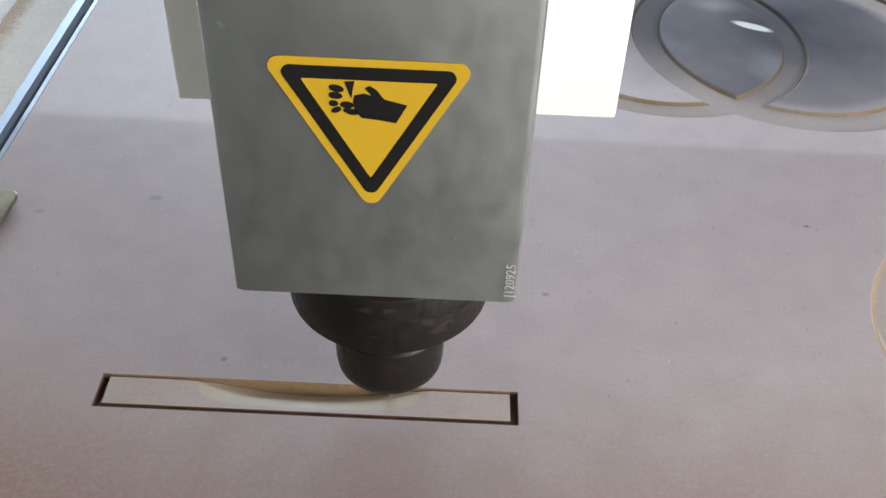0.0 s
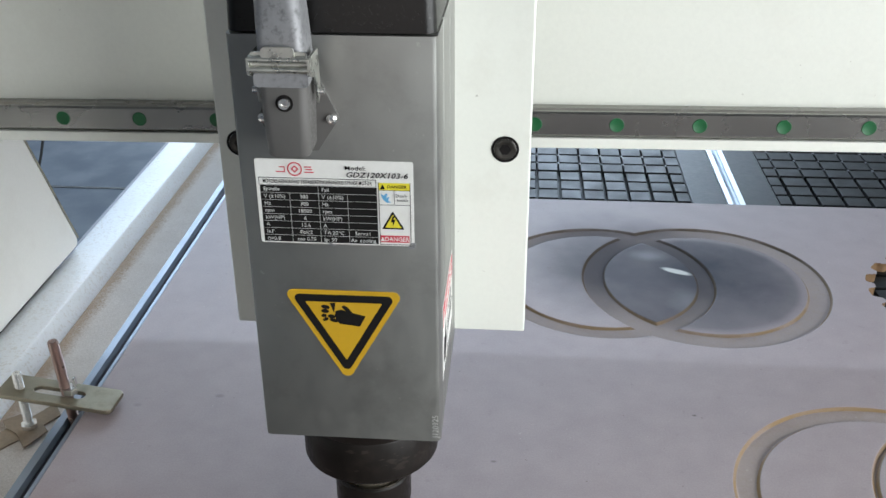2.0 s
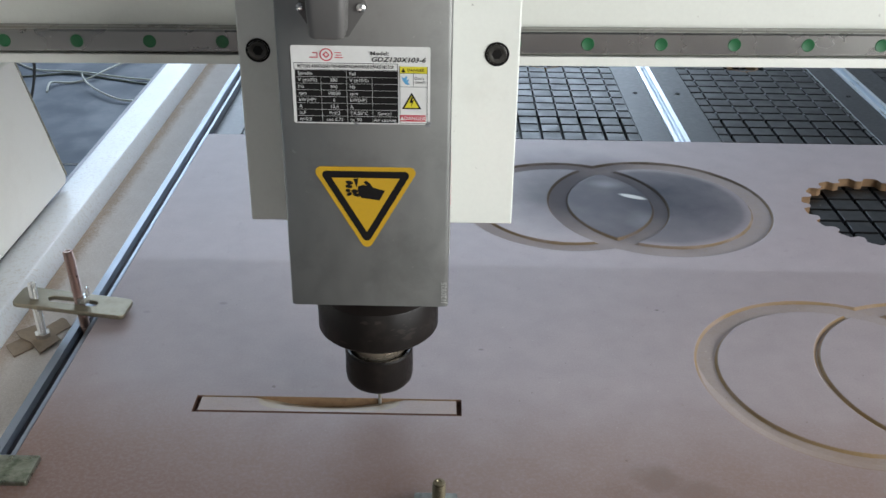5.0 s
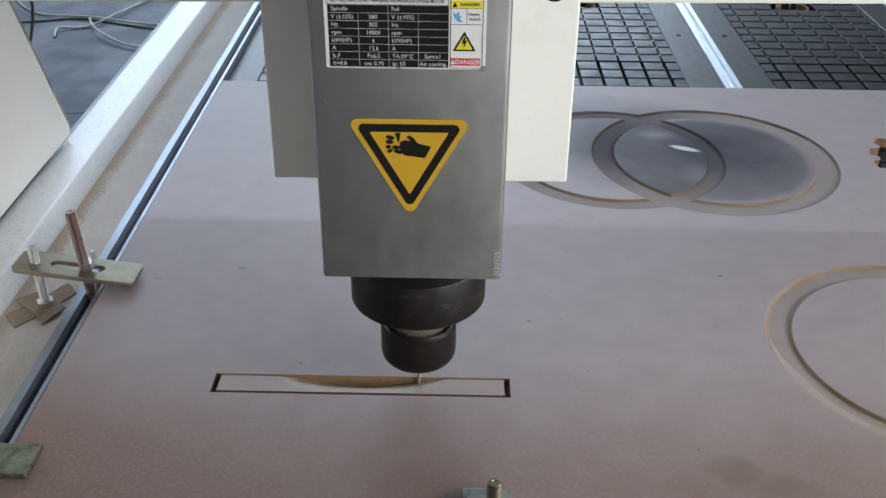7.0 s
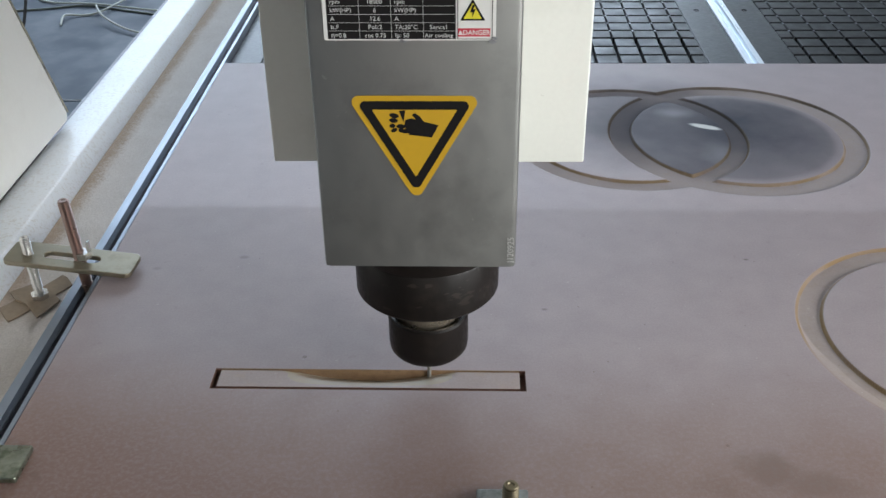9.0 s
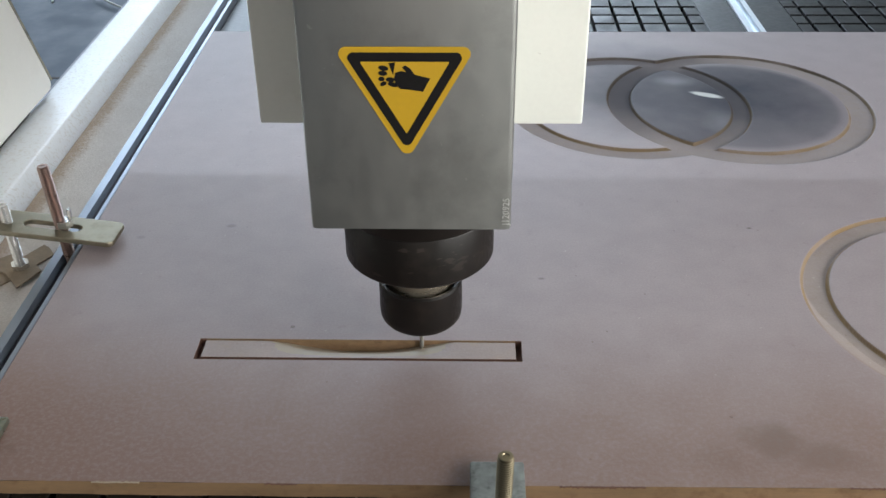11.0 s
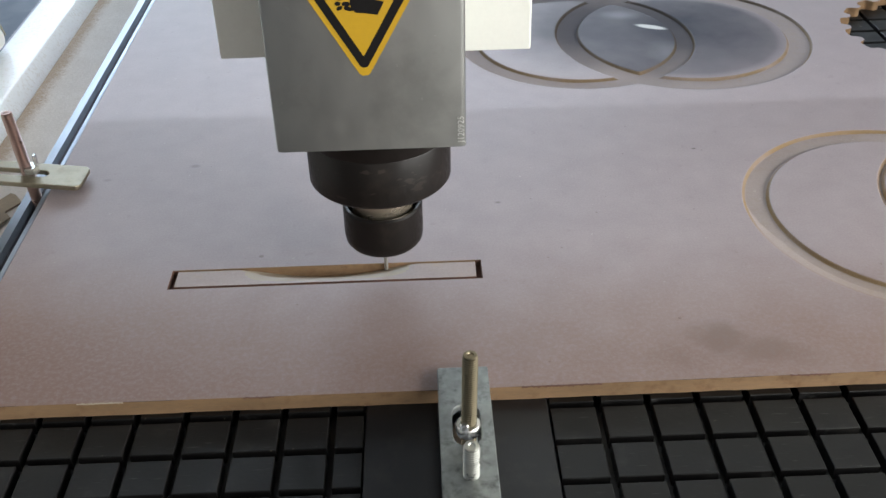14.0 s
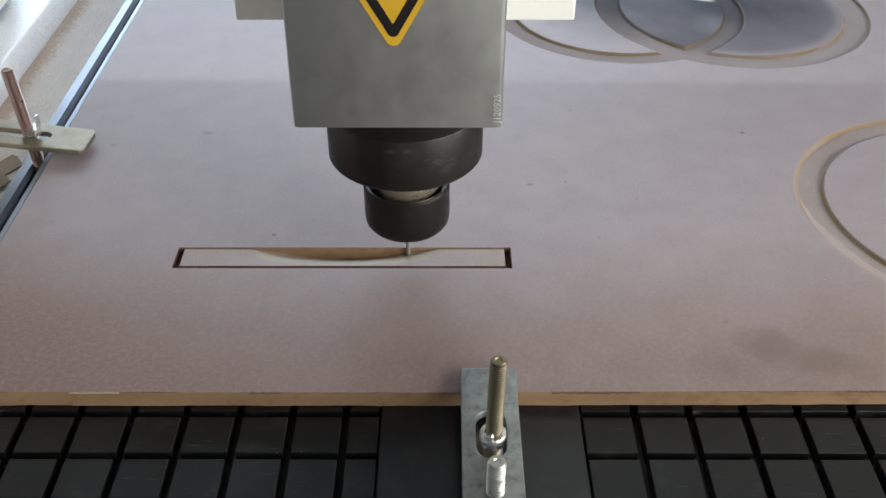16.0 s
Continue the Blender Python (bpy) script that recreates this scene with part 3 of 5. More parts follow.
def side_slot(name, parent):
    """The wide open slot along the edge of the board."""
    pts = [(-0.1402, -0.029), (-0.1138, -0.029), (-0.1138, -0.0012), (-0.1170, -0.0012), (-0.1170, -0.025), (-0.1312, -0.025), (-0.1312, -0.0165), (-0.1334, -0.0135), (-0.1402, -0.0135)]
    rail = part(name, prism([(a, b) for a, b in pts], BED_Y0, BED_Y1, "y"), M_SLOT, parent, "bluish anodised aluminium edge slot")
    # thin dark lining added to give the open channel its shade
    liner = [(-0.1311, -0.0249), (-0.1171, -0.0249), (-0.1171, -0.006), (-0.1175, -0.006), (-0.1175, -0.0245), (-0.1307, -0.0245), (-0.1307, -0.0175), (-0.1311, -0.0175)]
    part("slot_channel", prism(liner, BED_Y0, BED_Y1, "y"), M_CHANNEL, rail, "dark lining for the shade inside the slot")
    return rail


def slot_profile(cx, name, parent):
    """An aluminium slot rail: two lips over a wide channel."""
    if cx < 0:
        return side_slot(name, parent)
    w = 0.0102
    pts = [(-w, -0.020), (w, -0.020), (w, 0.0), (0.0042, 0.0), (0.0042, -0.004), (0.008, -0.004), (0.008, -0.012), (-0.008, -0.012), (-0.008, -0.004), (-0.0042, -0.004), (-0.0042, 0.0), (-w, 0.0)]
    bm = bmesh.new()
    pts = [(cx + a, BED_Z + 0.0012 + b) for a, b in pts]
    lo = [bm.verts.new((a, BED_Y0, b)) for a, b in pts]
    hi = [bm.verts.new((a, BED_Y1, b)) for a, b in pts]
    for k in range(len(pts)):
        j = (k + 1) % len(pts)
        bm.faces.new((lo[k], lo[j], hi[j], hi[k]))
    return part(name, bm, M_ALU, parent, "bright aluminium clamping slot rail")


def build_table():
    table = thing("router_table", "grey router bed with black vacuum pads and aluminium slots", "machine table", (0, 0, 0))
    part("bed_base", box(-0.1401, 1.3, BED_Y0, BED_Y1, -0.075, BED_Z - 0.0205), M_BED, table)
    for cx in SLOT_X:
        slot_profile(cx, "slot_rail", table)
    screw_mesh = None
    for k, cx in enumerate(SLOT_X):
        for s in (-1, 1):
            if k == 0 and s < 0:
                continue
            x0, x1 = sorted((cx + s * (0.0149 if k == 0 else 0.0104), cx + s * 0.0515))
            part("bed_plate", box(x0, x1, BED_Y0, BED_Y1, BED_Z - 0.0204, BED_Z, 0.0008, 1), M_MARGIN, table, "dark grey scuffed bed plate")
            for y in (-0.36, -0.02, 0.36, 0.79, 1.2, 1.6):
                xs = cx + s * 0.031
                if screw_mesh is None:
                    o = part("screw", lathe([(0.0, -0.0008), (0.0018, -0.0008), (0.0026, 0.0003), (0.0034, 0.0004), (0.0034, -0.002)], 12), M_BLACK, table, "small dark countersunk screw")
                    screw_mesh = o.data
                else:
                    o = new("screw", screw_mesh)
                    o.parent = table
                o.location = (xs, y, BED_Z + 0.0002)
    # steel frame: flat ledge and raised, rounded side rail
    part("side_ledge", box(-0.2, -0.1402, BED_Y0, BED_Y1, -0.075, -0.028, 0.001, 1), M_LEDGE, table, "cream ledge under brown wood dust")
    rail = prism(round_corners([(-0.252, -0.075), (-0.1995, -0.075), (-0.1995, -0.030), (-0.212, -0.013), (-0.252, -0.013)], 0.0035, 4), BED_Y0, BED_Y1, "y")
    part("side_rail", rail, M_DUSTY, table, "white painted side rail speckled with sawdust", True)
    part("guide_track", box(-0.275, -0.2525, BED_Y0, BED_Y1, -0.075, -0.035), M_TRACK, table, "grey linear guide track")
    part("frame_beam", box(-0.275, 1.3, BED_Y0 + 0.02, BED_Y1 - 0.02, -0.22, -0.0755, 0.004, 1), M_LEG, table, "ivory welded frame")
    for x in (-0.2, 1.2):
        for y in (BED_Y0 + 0.1, BED_Y1 - 0.1):
            part("leg", box(x - 0.05, x + 0.05, y - 0.05, y + 0.05, FLOOR_Z, -0.2205, 0.006, 2), M_LEG, table)
    return table


table = build_table()

# ---------- workpiece board ----------
BX0, BX1, BY0, BY1, BT = -0.1125, 1.05, -0.105, 0.574, 0.0098
GEAR = (0.6695, 0.377, 0.0850, 18)
SLOT_L, SLOT_W = 0.2035, 0.0197


def ring_depth(x, y):
    """Inside of the joined ring grooves: negative distance to their edge."""
    d = np.full_like(x, 1.0)
    for cx, cy, ro, ri in RINGS:
        r = np.hypot(x - cx, y - cy)
        e = np.maximum(r - ro, ri - r)
        if (cx, cy) == RINGS[3][:2]:
            # only a narrow cut where it crosses the neighbouring ring
            r3 = np.hypot(x - RINGS[2][0], y - RINGS[2][1])
            e = np.where(r3 < RINGS[2][3], np.maximum(r - NARROW[0], NARROW[1] - r), e)
        d = np.minimum(d, e)
    return d


def gear_edge(x, y):
    gx, gy, gr, n = GEAR
    r, a = np.hypot(x - gx, y - gy), np.arctan2(y - gy, x - gx)
    return r - (gr + 0.0045 * np.tanh(2.6 * (np.sin(n * a + 1.1) + 0.35)))


def front_skew(x):
    return 0.007 * np.maximum(0.0, x - 0.17)


def build_board():
    board = thing("workpiece_board", "pinkish grey melamine faced fibreboard panel with routed rings", "board", (0, 0, 0))
    fine = 0.0011

    def steps(*cuts):
        out = []
        for a, b, s in cuts:
            out.append(np.linspace(a, b, max(2, round((b - a) / s) + 1))[:-1])
        return np.concatenate(out + [[cuts[-1][1]]])

    xs = steps((BX0, -0.004, 0.006), (-0.004, 0.006, 0.0005), (0.006, 0.196, 0.002), (0.196, 0.2075, 0.0005), (0.2075, 0.78, fine), (0.78, BX1, 0.015))
    ys = steps((BY0, -0.057, 0.006), (-0.057, -0.003, fine), (-0.003, 0.0225, 0.00045), (0.0225, 0.18, fine), (0.18, 0.262, 0.003), (0.262, 0.51, fine), (0.51, BY1, 0.006))
    X, Y = np.meshgrid(xs, ys)
    # draw the grid lines onto the curved edges so that they come out clean
    hx = np.gradient(xs)[None, :] * np.ones_like(X)
    for f in (ring_depth, gear_edge):
        d = f(X, Y)
        e = 1e-5
        gx, gy = (f(X + e, Y) - f(X - e, Y)) / (2 * e), (f(X, Y + e) - f(X, Y - e)) / (2 * e)
        g2 = np.maximum(gx**2 + gy**2, 0.3)
        near = (np.abs(d) < 0.5 * fine) & (hx < 0.0022)
        X, Y = np.where(near, X - d * gx / g2, X), np.where(near, Y - d * gy / g2, Y)
    rd = ring_depth(X, Y)
    # the dust-filled front ring has no crisp outer wall towards the front edge
    r2 = np.hypot(X - RINGS[2][0], Y - RINGS[2][1])
    soft = np.clip((0.08 - Y) / 0.05, 0, 1) * (r2 > 0.109) * (X < 0.6)
    Z = np.clip(rd / (0.0016 + 0.0085 * soft), -1, 0) * (np.where(Y > 0.2, 0.0022, 0.0021) + 0.0003 * np.sin(90 * X))
    # the strip: saw cuts round it and a scooped finger pull along its back edge
    cut = 0.0072
    inside = (X > -1e-6) & (X < SLOT_L + 1e-6) & (Y > -1e-6) & (Y < SLOT_W + 1e-6)
    end_cut = inside & ((X < 0.0034) | (X > SLOT_L - 0.0034))
    front_cut = inside & (Y < 0.0015)
    back_cut = inside & (Y > SLOT_W - 0.0008)
    arch = np.clip(np.sin(np.pi * np.clip((X - 0.044) / 0.116, 0, 1)), 0, 1) ** 1.15
    scoop = -0.0092 * arch * np.clip((Y - 0.002) / (SLOT_W - 0.002), 0, 1) ** 1.5
    Z = np.where(inside, scoop - 0.0002, Z)
    Z = np.where(front_cut, -cut, Z)
    Z = np.where(end_cut, -0.0045, Z)
    Z = np.where(back_cut, np.minimum(-0.002, scoop), Z)
    # the front edge is cut slightly out of square
    Y = np.where(Y < -0.06, Y + front_skew(X) * (-0.06 - Y) / (-0.06 - BY0), Y)
    nx, ny = len(xs), len(ys)
    verts = np.stack([X, Y, Z], -1).reshape(-1, 3)
    idx = np.arange(nx * ny).reshape(ny, nx)
    q = np.stack([idx[:-1, :-1], idx[:-1, 1:], idx[1:, 1:], idx[1:, :-1]], -1).reshape(-1, 4)
    mid = verts[q].mean(1)
    keep = gear_edge(mid[:, 0], mid[:, 1]) > 0
    q, mid = q[keep], mid[keep]
    zq = verts[q][:, :, 2]
    steep = zq.max(1) - zq.min(1)
    # materials: 0 face, 1 core, 2 dark cut, 3 scoop, 4 groove floor, 5 strip
    mat = np.zeros(len(q), int)
    rq = ring_depth(mid[:, 0], mid[:, 1])
    ins = (mid[:, 0] > -0.0006) & (mid[:, 0] < SLOT_L + 0.0006) & (mid[:, 1] > -0.0006) & (mid[:, 1] < SLOT_W + 0.0006)
    mat[ins & (mid[:, 1] > 0.001)] = 3
    mat[ins & (mid[:, 1] > 0.001) & (mid[:, 1] < SLOT_W - 0.001) & (np.abs(zq.mean(1)) < 0.0006)] = 5
    mat[ins & (mid[:, 1] < 0.0017)] = 2
    mat[ins & ((mid[:, 0] < 0.0036) | (mid[:, 0] > SLOT_L - 0.0036))] = 2
    mat[ins & (mid[:, 1] > SLOT_W - 0.001) & (mid[:, 0] > 0.0036) & (mid[:, 0] < SLOT_L - 0.0036)] = 1
    me = bpy.data.meshes.new("face")
    me.from_pydata(verts.tolist(), [], q.tolist())
    me.polygons.foreach_set("material_index", mat)
    me.polygons.foreach_set("use_smooth", (np.abs(rq) < 0.006) & ~ins)
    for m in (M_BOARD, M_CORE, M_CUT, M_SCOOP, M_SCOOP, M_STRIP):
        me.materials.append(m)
    me.update()
    face = new("face", me)
    face.parent = board
    tagged(face, "pinkish grey melamine face with routed grooves")
    # edges of the panel, and the wall of the toothed hole
    bm = bmesh.new()
    rnd = random.Random(4)

    def skirt(line, closed):
        lo = [bm.verts.new((x, y, -BT)) for x, y in line]
        hi = [bm.verts.new((x, y, -0.00005)) for x, y in line]
        for k in range(len(line) - (0 if closed else 1)):
            j = (k + 1) % len(line)
            bm.faces.new((lo[k], lo[j], hi[j], hi[k]))

    n = 120
    skirt([(BX0 + (BX1 - BX0) * k / n, BY0 + front_skew(BX0 + (BX1 - BX0) * k / n) + rnd.uniform(-0.0003, 0.0003)) for k in range(n + 1)], False)
    skirt([(BX0, BY0), (BX0, BY1)], False)
    skirt([(BX0, BY1), (BX1, BY1)], False)
    skirt([(BX1, BY0 + front_skew(BX1)), (BX1, BY1)], False)
    gx, gy, gr, teeth = GEAR
    ring = []
    for k in range(440):
        a = 2 * math.pi * k / 440
        r = gr + 0.0045 * math.tanh(2.6 * (math.sin(teeth * a + 1.1) + 0.35)) + 0.0004
        ring.append((gx + r * math.cos(a), gy + r * math.sin(a)))
    skirt(ring, True)
    part("edge", bm, M_CORE, board, "raw brown fibreboard edge")
    # chipped spots along the front arris
    for x0, n, mat, drop, label in ((-0.031, 38, M_SCOOP, 0.0004, "pale chipped edge of the melamine"), (0.219, 66, M_CUT, 0.0011, "dark chipped edge of the melamine"), (0.062, 26, M_CUT, 0.0007, "dark chipped edge of the melamine"), (-0.098, 22, M_SCOOP, 0.0016, "pale bruise on the board edge"), (0.372, 34, M_CUT, 0.0008, "dark chipped edge of the melamine")):
        chip = bmesh.new()
        top = [(x0 + 0.0007 * k, -0.0003 + 0.0004 * rnd.random()) for k in range(n)]
        low = [(x, z - 0.0002 - drop * rnd.random() ** 2) for x, z in reversed(top)]
        skew = float(front_skew(x0 + 0.00035 * n))
        prism(top + low, BY0 + skew - 0.0007, BY0 + skew + 0.0003, "y", chip)
        part("chipped_arris", chip, mat, board, label)
    return board


board = build_board()

# ---------- gantry ----------
RAIL_Z = 0.2305


def build_gantry():
    g = thing("gantry", "cream painted gantry beam with a linear rail", "gantry", (0, 0.3, 0.0))
    base = Matrix.Translation((0, -0.3, 0))
    prof = round_corners([(0.217, 0.2108), (0.40, 0.2108), (0.40, 0.56), (0.217, 0.56)], 0.003, 3)
    part("beam", moved(prism(prof, -0.31, 1.36, "x"), base), M_CREAM, g, "cream powder coated steel beam", True)
    rp = [(0.2168, -0.0094), (0.2168, 0.0094), (0.209, 0.0094), (0.206, 0.0075), (0.203, 0.0094), (0.2005, 0.0094), (0.199, 0.0080), (0.199, -0.0080), (0.2005, -0.0094), (0.203, -0.0094), (0.206, -0.0075), (0.209, -0.0094)]
    part("beam_lip", moved(box(-0.305, 1.355, 0.2005, 0.2169, 0.2108, 0.2190, 0.001, 2), base), M_CREAM, g)
    rail = part("linear_rail", moved(prism([(y, z + RAIL_Z) for y, z in rp], -0.3, 1.35, "x"), base), M_RAIL, g, "ground steel linear rail")
    cap = None
    for k in range(27):
        x = -0.2975 + 0.0604 * k
        if not -0.3 < x < 1.33:
            continue
        if cap is None:
            bm = moved(lathe([(0, 0.0003), (0.0040, 0.0004), (0.0050, 0.0008), (0.0055, 0.0003), (0.0055, -0.001)], 20), Matrix.Rotation(radians(90), 4, "X"))
            o = part("bolt_cap", bm, M_GREEN, rail, "round green plastic bolt cap", True)
            cap = o.data
        else:
            o = new("bolt_cap", cap)
            o.parent = rail
            tagged(o, "round green plastic bolt cap")
        o.location = (x, -0.1009, RAIL_Z)
    leg = [(-0.2, -0.003), (0.4415, -0.003), (0.345, 0.2), (0.40, 0.26), (0.40, 0.52), (0.18, 0.52), (0.14, 0.22), (-0.1, 0.12)]
    part("side_leg", moved(prism(round_corners(leg, 0.006, 4), -0.325, -0.2468, "x"), base), M_LEG, g, "ivory painted gantry side plate", True)
    part("side_leg", moved(prism(round_corners(leg, 0.006, 4), 1.37, 1.44, "x"), base), M_LEG, g, "ivory painted gantry side plate", True)
    cord = bmesh.new()
    line = [(-0.256 - 0.9 * max(0.0, 0.015 * k - 0.165) ** 1.35, 0.432, 0.30 - 0.015 * k) for k in range(21)]
    loops = []
    for x, y, z in line:
        loops.append([cord.verts.new((x + 0.0016 * math.cos(a), y + 0.0016 * math.sin(a), z)) for a in np.linspace(0, 2 * math.pi, 9)[:-1]])
    for a, b in zip(loops, loops[1:]):
        for k in range(8):
            cord.faces.new((a[k], a[(k + 1) % 8], b[(k + 1) % 8], b[k]))
    part("hanging_cable", moved(cord, base), M_RUBBER, g, "thin black cable hanging behind the beam", True)
    # strip added for the thin dark, yellowish line along the plate's edge
    part("edge_strip", moved(prism([(0.4392, 0.004), (0.4412, 0.004), (0.3472, 0.2), (0.3452, 0.2)], -0.2467, -0.2458, "x"), base), M_EDGE_STRIP, g, "thin mottled strip along the edge of the side plate")
    part("carriage_block", moved(box(-0.312, -0.256, 0.0, 0.4, -0.0345, -0.002, 0.003, 2), base), M_RAIL, g)
    part("beam_bracket", moved(box(-0.2465, -0.238, 0.262, 0.36, 0.168, 0.2106, 0.002, 2), base), M_CREAM, g)
    b = lathe([(0, -0.012), (0.009, -0.012), (0.0105, -0.01), (0.0105, 0.0), (0, 0)], 20)
    part("bumper", moved(moved(b, Matrix.Translation((-0.249, 0.272, 0.168))), base), M_RUBBER, g, "black rubber bumper", True)
    part("sticker", moved(box(-0.262, -0.198, 0.2164, 0.2169, 0.287, 0.34), base), M_ORANGE, g, "orange sticker")
    g.rotation_euler = (0, radians(-0.6), 0)
    g.location = (0.0, 0.3, -0.0027)
    return g


gantry = build_gantry()

# ---------- spindle carriage and spindle ----------
SX = 0.140


def build_carriage():
    c = thing("spindle_carriage", "cream carriage plate that slides along the gantry rail", "carriage plate", (SX, 0.09, 0.3))
    base = Matrix.Translation((0, -0.09, -0.3))
    bm = box(-0.1, 0.1, 0.0805, 0.101, 0.1225, 0.52, 0.0012, 2)
    # black rings and hexagons paint the recess shade round the two socket screws
    plate = part("plate", moved(bm, base), M_PLATE, c, "cream painted steel plate")
    for x in (-0.0858, 0.0838):
        turn = Matrix.Translation((x, 0.0803, 0.2565)) @ Matrix.Rotation(radians(90), 4, "X")
        bore = lathe([(0.0088, 0.0), (0.0088, 0.0002), (0.0072, 0.0002), (0.0072, 0.0)], 28)
        part("counterbore", moved(moved(bore, turn), base), M_BLACK, plate, "black ring for the counterbore's shade")
        rim = lathe([(0.0071, 0.0), (0.0071, 0.0003), (0.0064, 0.0009), (0.0042, 0.0009), (0.0036, 0.0005), (0, 0.0005)], 28)
        screw = part("socket_screw", moved(moved(rim, turn), base), M_OXIDE, plate, "blackened hex socket screw in a counterbore", True)
        part("socket", moved(moved(prism([(0.0037 * a, 0.0037 * b) for a, b in hexagon(1.0)], 0.0006, 0.00075, "z"), turn), base), M_BLACK, screw, "black hexagon for the socket's shade")
    for x in (-0.052, 0.052):
        blk = part("bearing_block", moved(box(x - 0.03, x + 0.03, 0.1013, 0.2155, 0.208, 0.253, 0.002, 2), base), M_RAIL, c)
        for s in (-1, 1):
            part("end_cap", moved(box(x + s * 0.0302 - 0.0 if s > 0 else x - 0.0402, x + 0.0402 if s > 0 else x - 0.0302, 0.14, 0.213, 0.212, 0.249, 0.0015, 2), base), M_RUBBER, blk, "dark plastic bearing end cap")
    return c


build_carriage()


def build_spindle():
    s = thing("router_spindle", "square brushed steel air-cooled router spindle with black collet nut", "spindle", (SX, 0.02, 0.12))
    base = Matrix.Translation((0, -0.02, -0.12))
    W, YF, YB, Z0, Z1 = 0.052, -0.040, 0.0803, 0.1195, 0.3605
    # body: front with small rounded corners, side with shallow full-height grooves
    right = [(W - 0.003, YF), (W - 0.0009, YF + 0.0009), (W, YF + 0.003)]
    for y in (-0.006, 0.040):
        right += [(W, y), (W - 0.001, y + 0.0005), (W - 0.001, y + 0.0022), (W, y + 0.0027)]
    right += [(W, YB)]
    pts = right + [(-a, b) for a, b in reversed(right)]
    bm = prism(pts, Z0 + 0.0, Z1, "z")
    body = part("body", moved(bm, base), M_STEEL, s, "brushed steel square motor body", True)
    nose = lathe([(0, 0.0735), (0.0425, 0.0735), (0.044, 0.0752), (0.0442, 0.1045), (0.0438, 0.1052), (0.0442, 0.106), (0.0442, 0.1235), (0, 0.1235)], 64, centre=(0.001, 0.02, -0.004))
    part("nose", moved(nose, base), M_BLACKOX, s, "blackened round spindle nose", True)
    shaft = lathe([(0, 0.036), (0.0195, 0.036), (0.0195, 0.074), (0, 0.074)], 40, centre=(0.001, 0.02, -0.004))
    part("shaft", moved(shaft, base), M_SHAFT, s, "polished steel shaft", True)
    nut = lathe([(0.0045, 0.0195), (0.015, 0.0195), (0.0228, 0.0208), (0.0248, 0.0235), (0.0254, 0.028), (0.0254, 0.0478), (0.0244, 0.0492), (0.0226, 0.0488), (0.0217, 0.043), (0.0198, 0.041)], 56, centre=(0.001, 0.02, 0.0))
    part("collet_nut", moved(nut, base), M_BLACKOX, s, "black collet nut", True)
    bit = lathe([(0, -0.006), (0.0013, -0.006), (0.0013, 0.013), (0.003, 0.016), (0.003, 0.03), (0, 0.03)], 16, centre=(0.001, SLOT_W - 0.002, 0.0))
    part("router_bit", moved(bit, base), M_STEEL_SIDE, s, "thin straight router bit", True)
    # fan cover
    fc = bmesh.new()
    rows = [(0.0, 0.0), (0.02, 0.0008), (0.042, 0.004), (0.058, 0.012), (0.066, 0.024)]
    loops = []
    for dz, inset in rows:
        w, f, k = W - 0.0005 - inset, YF + 0.0005 + inset, YB - 0.001 - inset * 0.3
        o = round_corners([(-w, f), (w, f), (w, k), (-w, k)], 0.006, 4)
        loops.append([fc.verts.new((a, b, Z1 + 0.0012 + dz)) for a, b in o])
    for a, b in zip(loops, loops[1:]):
        for k in range(len(a)):
            j = (k + 1) % len(a)
            fc.faces.new((a[k], a[j], b[j], b[k]))
    fc.faces.new(loops[-1])
    fc.faces.new(loops[0][::-1])
    part("fan_cover", moved(fc, base), M_BLACKP, s, "black plastic fan cover", True)
    build_connector(s, base, YF)
    build_labels(s, base, YF)
    return s


